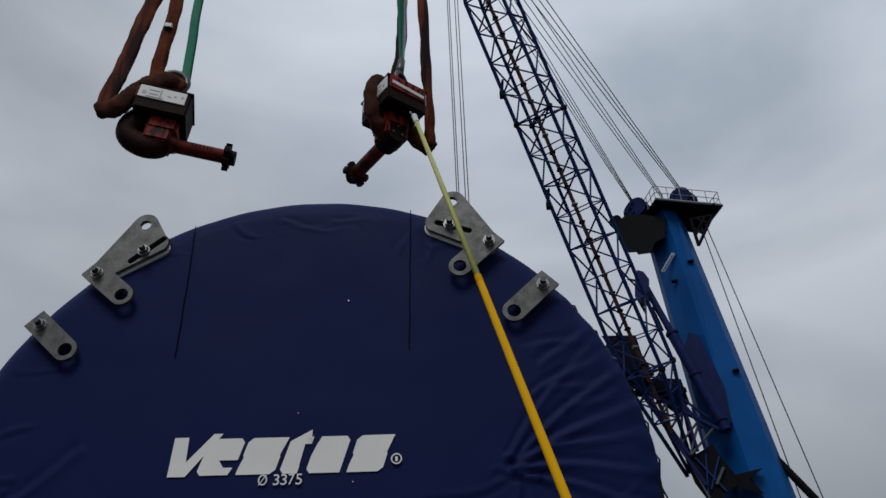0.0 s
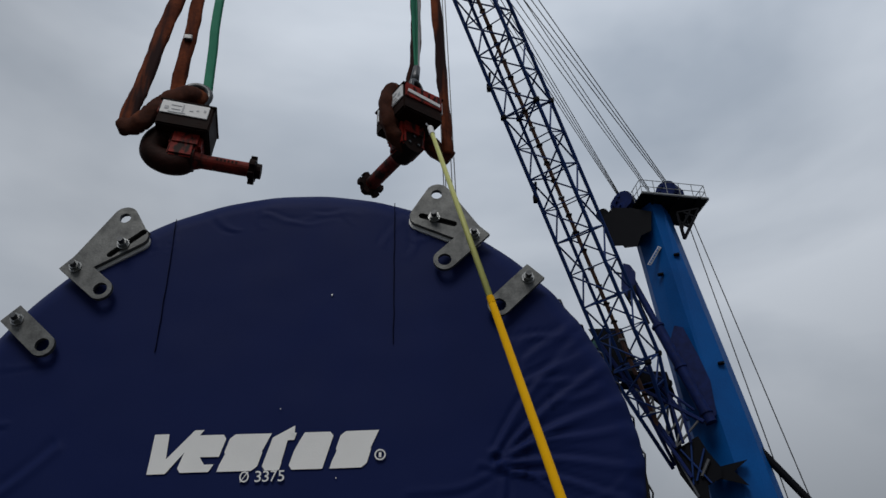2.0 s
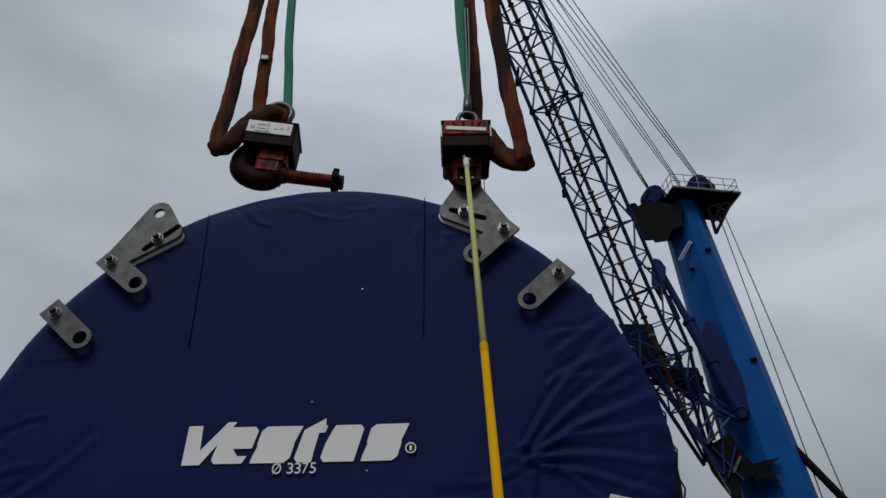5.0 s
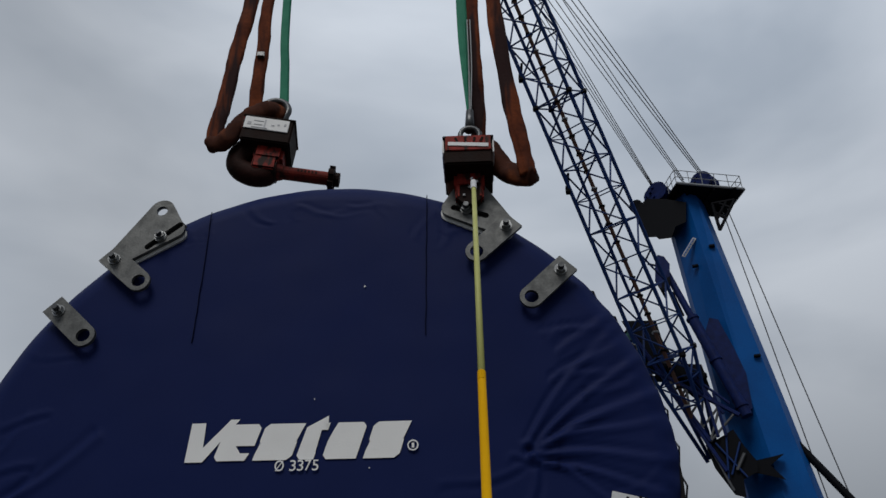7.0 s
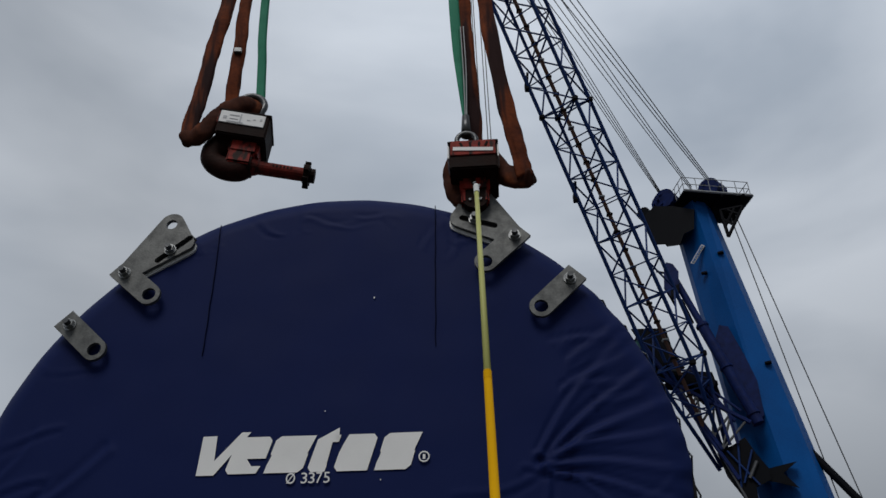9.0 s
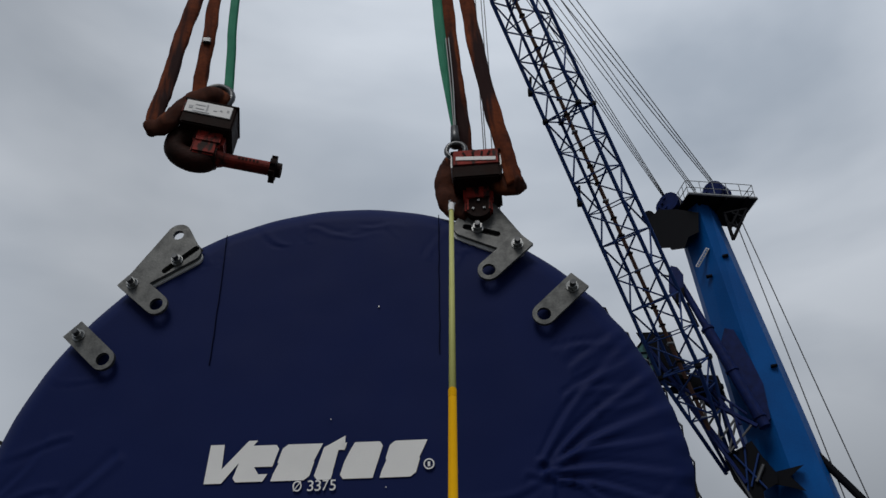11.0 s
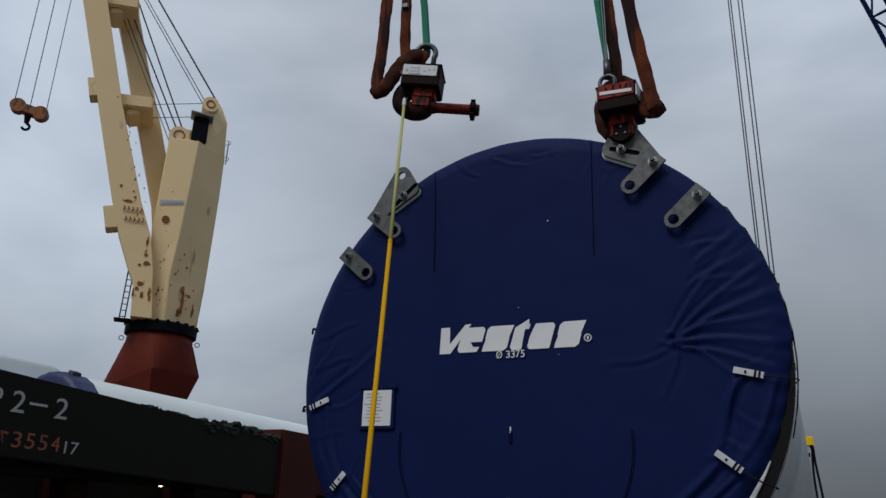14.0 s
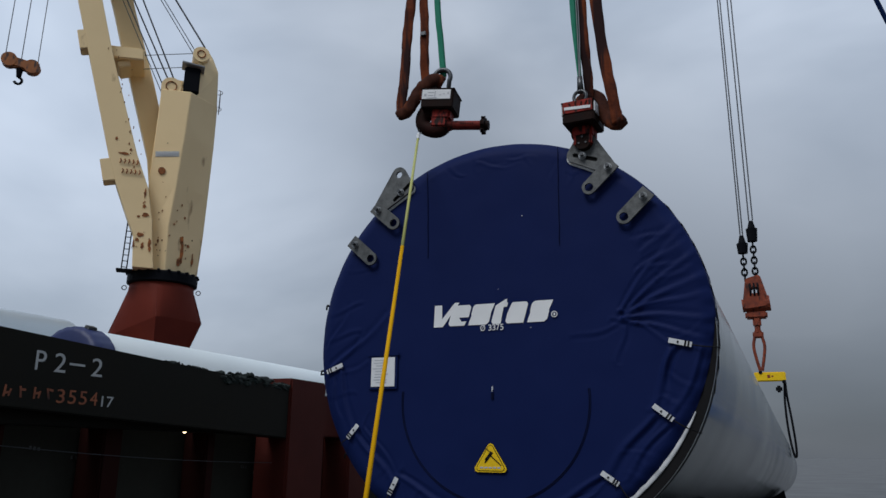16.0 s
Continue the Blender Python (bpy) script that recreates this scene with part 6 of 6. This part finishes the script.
    box(bm, deck_at(-1.5, -0.9, 8.6), (0.6, 0.6, 0.06), pose(0, 0, 0, 0, 0, 44))
    part("ladder", bm, CRANE_DARK, root, "dark steel ladder")
    def rope(p, q, r):
        bm = bmesh.new()
        rod(bm, p, q, r, n=6)
        part("rope", bm, ROPE, root, "dark steel rope")
    for u, z, far, r in ((0.76, 19.35, -7.5, 0.040), (0.36, 19.1, -8.0, 0.020), (0.28, 18.95, -8.1, 0.020), (-0.25, 17.2, -6.75, 0.034), (-0.50, 17.2, -7.6, 0.034), (-0.80, 17.1, -7.8, 0.026), (-0.90, 16.9, -8.0, 0.018)):
        rope(deck_at(u, -0.2, z), deck_at(far, -0.2, 31.3), r)
    rope(deck_at(0.40, -0.3, 18.95), deck_at(-2.6, -0.1, 18.32), 0.018)
    rope(deck_at(0.05, -0.4, 18.15), deck_at(-2.2, -0.1, 17.75), 0.018)

    block = thing("cargo_block", "orange cargo hook block on three steel ropes", "hook block", pose(0, 0, 0))
    c = deck_at(-6.38, -0.6, 16.98)
    bm = bmesh.new()
    rod(bm, c + SU * -0.42 - SD * 0.18 + Vector((0, 0, 0.06)), c + SU * -0.42 + SD * 0.18 + Vector((0, 0, 0.06)), 0.30, n=18)
    rod(bm, c + SU * 0.45 - SD * 0.18 + Vector((0, 0, -0.12)), c + SU * 0.45 + SD * 0.18 + Vector((0, 0, -0.12)), 0.30, n=18)
    box(bm, c + Vector((0, 0, -0.05)), (0.9, 0.34, 0.42), pose(0, 0, 0, 0, 11, 44), 0.05)
    part("sheave_block", bm, ORANGE, block, "worn orange block")
    bm = bmesh.new()
    rod(bm, c + Vector((0, 0, -0.25)), c + Vector((0, 0, -0.62)), 0.14, 0.09, n=10)
    sweep(bm, [c + SU * (0.14 * math.sin(t)) + Vector((0, 0, -0.78 + 0.14 * math.cos(t))) for t in np.linspace(0, 4.4, 14)], 0.11, 0.11, ref=SD, n=8)
    part("hook", bm, CRANE_DARK, block, "dark hook")
    for u in (-0.60, 0.0, 0.62):
        bm = bmesh.new()
        rod(bm, c + SU * u + Vector((0, 0, 0.15 - 0.1 * u)), c + SU * (u * 0.95 + 0.03) + Vector((0, 0, 14.0)), 0.018, n=6)
        part("rope", bm, ROPE, block, "steel rope")


before = set(bpy.data.objects)
build_ship_crane()
BAKE = Matrix.Translation((-31.44, 29.49, 11.81)) @ pose(0, 0, 0, 0, 0, -1.0) @ Matrix.Scale(1.43, 4) @ Matrix.Translation((21.55, -18.2, -8.78))
for ob in set(bpy.data.objects) - before:
    if ob.type == "MESH":
        ob.data.transform(BAKE)


# ---- what moves ----
# the hanging shackle: time, place of its box's upper front edge, turn about z
LEFT_ROWS = [
    (0, -0.934, -0.200, 5.030, 15.6),
    (0.5, -0.862, -0.183, 4.992, 14.6),
    (1, -0.776, -0.167, 4.949, 12.8),
    (1.5, -0.712, -0.150, 4.931, 12.0),
    (2, -0.681, -0.133, 4.893, 11.7),
    (2.5, -0.649, -0.117, 4.861, 9.8),
    (3, -0.574, -0.100, 4.828, 6.8),
    (3.5, -0.490, -0.025, 4.862, 4.4),
    (4, -0.432, 0.050, 4.902, 4.0),
    (4.5, -0.419, 0.100, 4.913, 6.0),
    (7, -0.456, 0.100, 4.926, 8.4),
    (7.5, -0.480, 0.075, 4.947, 9.8),
    (8, -0.528, 0.050, 4.969, 10.7),
    (10.5, -0.780, -0.150, 5.006, 12.4),
    (11, -0.828, -0.200, 4.996, 15.5),
    (11.5, -0.917, -0.200, 5.050, 19.9),
    (12, -0.900, -0.200, 5.090, 23.4),
    (12.5, -0.891, -0.200, 5.095, 23.9),
    (13, -0.861, -0.175, 5.084, 22.5),
    (13.5, -0.820, -0.150, 5.060, 20.2),
    (14, -0.772, -0.125, 5.046, 17.1),
    (14.5, -0.719, -0.100, 5.022, 14.3),
    (15, -0.678, -0.067, 5.013, 12.0),
    (15.5, -0.648, -0.033, 4.986, 9.5),
    (16, -0.584, 0.000, 4.948, 7.9),
]
# the shackle that goes into the lug: time, place of its red end, turn about z
RIGHT_ROWS = [
    (0, 0.531, -0.200, 5.023, 127.0),
    (1.5, 0.678, -0.200, 4.916, 126.0),
    (3, 0.791, -0.200, 4.815, 121.0),
    (3.5, 0.823, -0.200, 4.784, 111.0),
    (4, 0.831, -0.200, 4.708, 99.0),
    (4.5, 0.787, -0.200, 4.649, 93.0),
    (7, 0.779, -0.200, 4.461, 90.0),
    (7.5, 0.768, -0.200, 4.465, 89.8),
    (8, 0.765, -0.200, 4.503, 89.5),
    (10.5, 0.765, -0.200, 4.503, 88.2),
    (11, 0.765, -0.200, 4.503, 88.0),
    (12, 0.765, -0.200, 4.503, 87.6),
    (13, 0.765, -0.200, 4.503, 87.2),
    (14.5, 0.765, -0.200, 4.503, 86.6),
    (16, 0.765, -0.200, 4.503, 86.0),
]
# the pole: time, tip, a point lower on it
POLE_ROWS = [
    (0, (0.576, -0.330, 4.623), (1.042, -1.500, 2.134)),
    (0.5, (0.624, -0.330, 4.554), (1.062, -1.500, 2.089)),
    (1.5, (0.719, -0.330, 4.503), (1.070, -1.500, 2.120)),
    (2.5, (0.775, -0.330, 4.442), (1.051, -1.500, 2.138)),
    (3, (0.807, -0.330, 4.438), (0.972, -1.500, 2.135)),
    (3.5, (0.830, -0.330, 4.369), (0.826, -1.500, 2.151)),
    (4, (0.812, -0.330, 4.289), (0.801, -1.500, 2.150)),
    (4.5, (0.774, -0.330, 4.248), (0.829, -1.500, 2.126)),
    (7, (0.800, -0.330, 4.037), (0.793, -1.500, 2.112)),
    (8, (0.791, -0.330, 4.040), (0.778, -1.500, 2.130)),
    (10.5, (0.697, -0.330, 4.142), (0.747, -1.500, 2.169)),
    (11, (0.627, -0.330, 4.028), (0.664, -1.500, 2.168)),
    (11.5, (0.449, -0.250, 3.925), (0.575, -1.787, 1.832)),
    (12, (0.204, -0.250, 3.954), (0.465, -1.739, 1.839)),
    (12.5, (-0.156, -0.250, 4.220), (0.226, -1.575, 2.016)),
    (12.8, (-0.636, -0.200, 4.459), (-0.089, -1.264, 2.151)),
    (13, (-0.918, -0.150, 4.689), (-0.333, -1.023, 2.311)),
    (13.5, (-0.990, -0.120, 4.602), (-0.312, -1.272, 2.372)),
    (14, (-0.917, -0.120, 4.754), (-0.394, -1.260, 2.476)),
    (14.5, (-0.943, -0.120, 4.654), (-0.342, -1.412, 2.479)),
    (15, (-0.812, -0.120, 4.622), (-0.297, -1.424, 2.433)),
    (15.5, (-0.794, -0.100, 4.563), (-0.281, -1.465, 2.410)),
    (16, (-0.736, -0.080, 4.485), (-0.203, -1.577, 2.427)),
]


# how far the slings hang aside of their shackles: time, offset, lean
LEFT_SWAY = [(0, 0.0, 0.3), (3, 0.0, 0.3), (4.5, 0.0, -1.5), (7, 0.0, -2.5), (11, 0.0, -2.5), (12.5, -0.035, -2.5), (14, -0.055, -2.5), (16, -0.045, -2.5)]
RIGHT_SWAY = [(0, 0.0, 0.0), (1.5, 0.0, 0.0), (3, 0.0, 0.0), (3.5, 0.0, 0.0), (4, 0.0, 0.0), (4.5, 0.0, 0.0), (7, 0.0, 0.0), (7.5, 0.0, 0.0), (8, 0.0, 0.0),
              (10.5, -0.125, -3.0), (11, -0.125, -3.0), (12, -0.10, -3.0), (12.5, -0.095, -3.0), (13, -0.085, -3.0), (13.5, -0.075, -2.6), (14, -0.080, -2.2), (15, -0.055, -1.5), (15.5, -0.025, -1.1), (16, -0.005, -0.75)]


def between(rows, t, k):
    """Column k of the rows at the time t."""
    return float(np.interp(t, [r[0] for r in rows], [r[k] for r in rows]))


def motions():
    walk(left_shackle, [(t, pose(x, y, z, 0, 5.5, a)) for t, x, y, z, a in LEFT_ROWS])
    for ob in (left_sling, left_web):
        walk(ob, [(t, pose(x + between(LEFT_SWAY, t, 1), y, z, 0, between(LEFT_SWAY, t, 2), a * 0.6)) for t, x, y, z, a in LEFT_ROWS])
    rows = []
    for t, x, y, z, a in RIGHT_ROWS:
        off = pose(0, 0, 0, 0, 0, a) @ Vector((-0.16, PY, 0))
        rows.append((t, pose(x - off.x, y - off.y, z, 0, 0, a)))
    walk(right_shackle, rows)
    for ob in (right_sling, right_web):
        rows = []
        for t, off, lean in RIGHT_SWAY:
            x, y, z, a = (between(RIGHT_ROWS, t, k) for k in (1, 2, 3, 4))
            rows.append((t, pose(x + off, y, z, 0, lean, (a - 90) * 1.6)))
        walk(ob, rows)
    walk(pole, [(t, Matrix.Translation(tip) @ (Vector(tip) - Vector(low)).to_track_quat("Z", "Y").to_matrix().to_4x4()) for t, tip, low in POLE_ROWS])


motions()
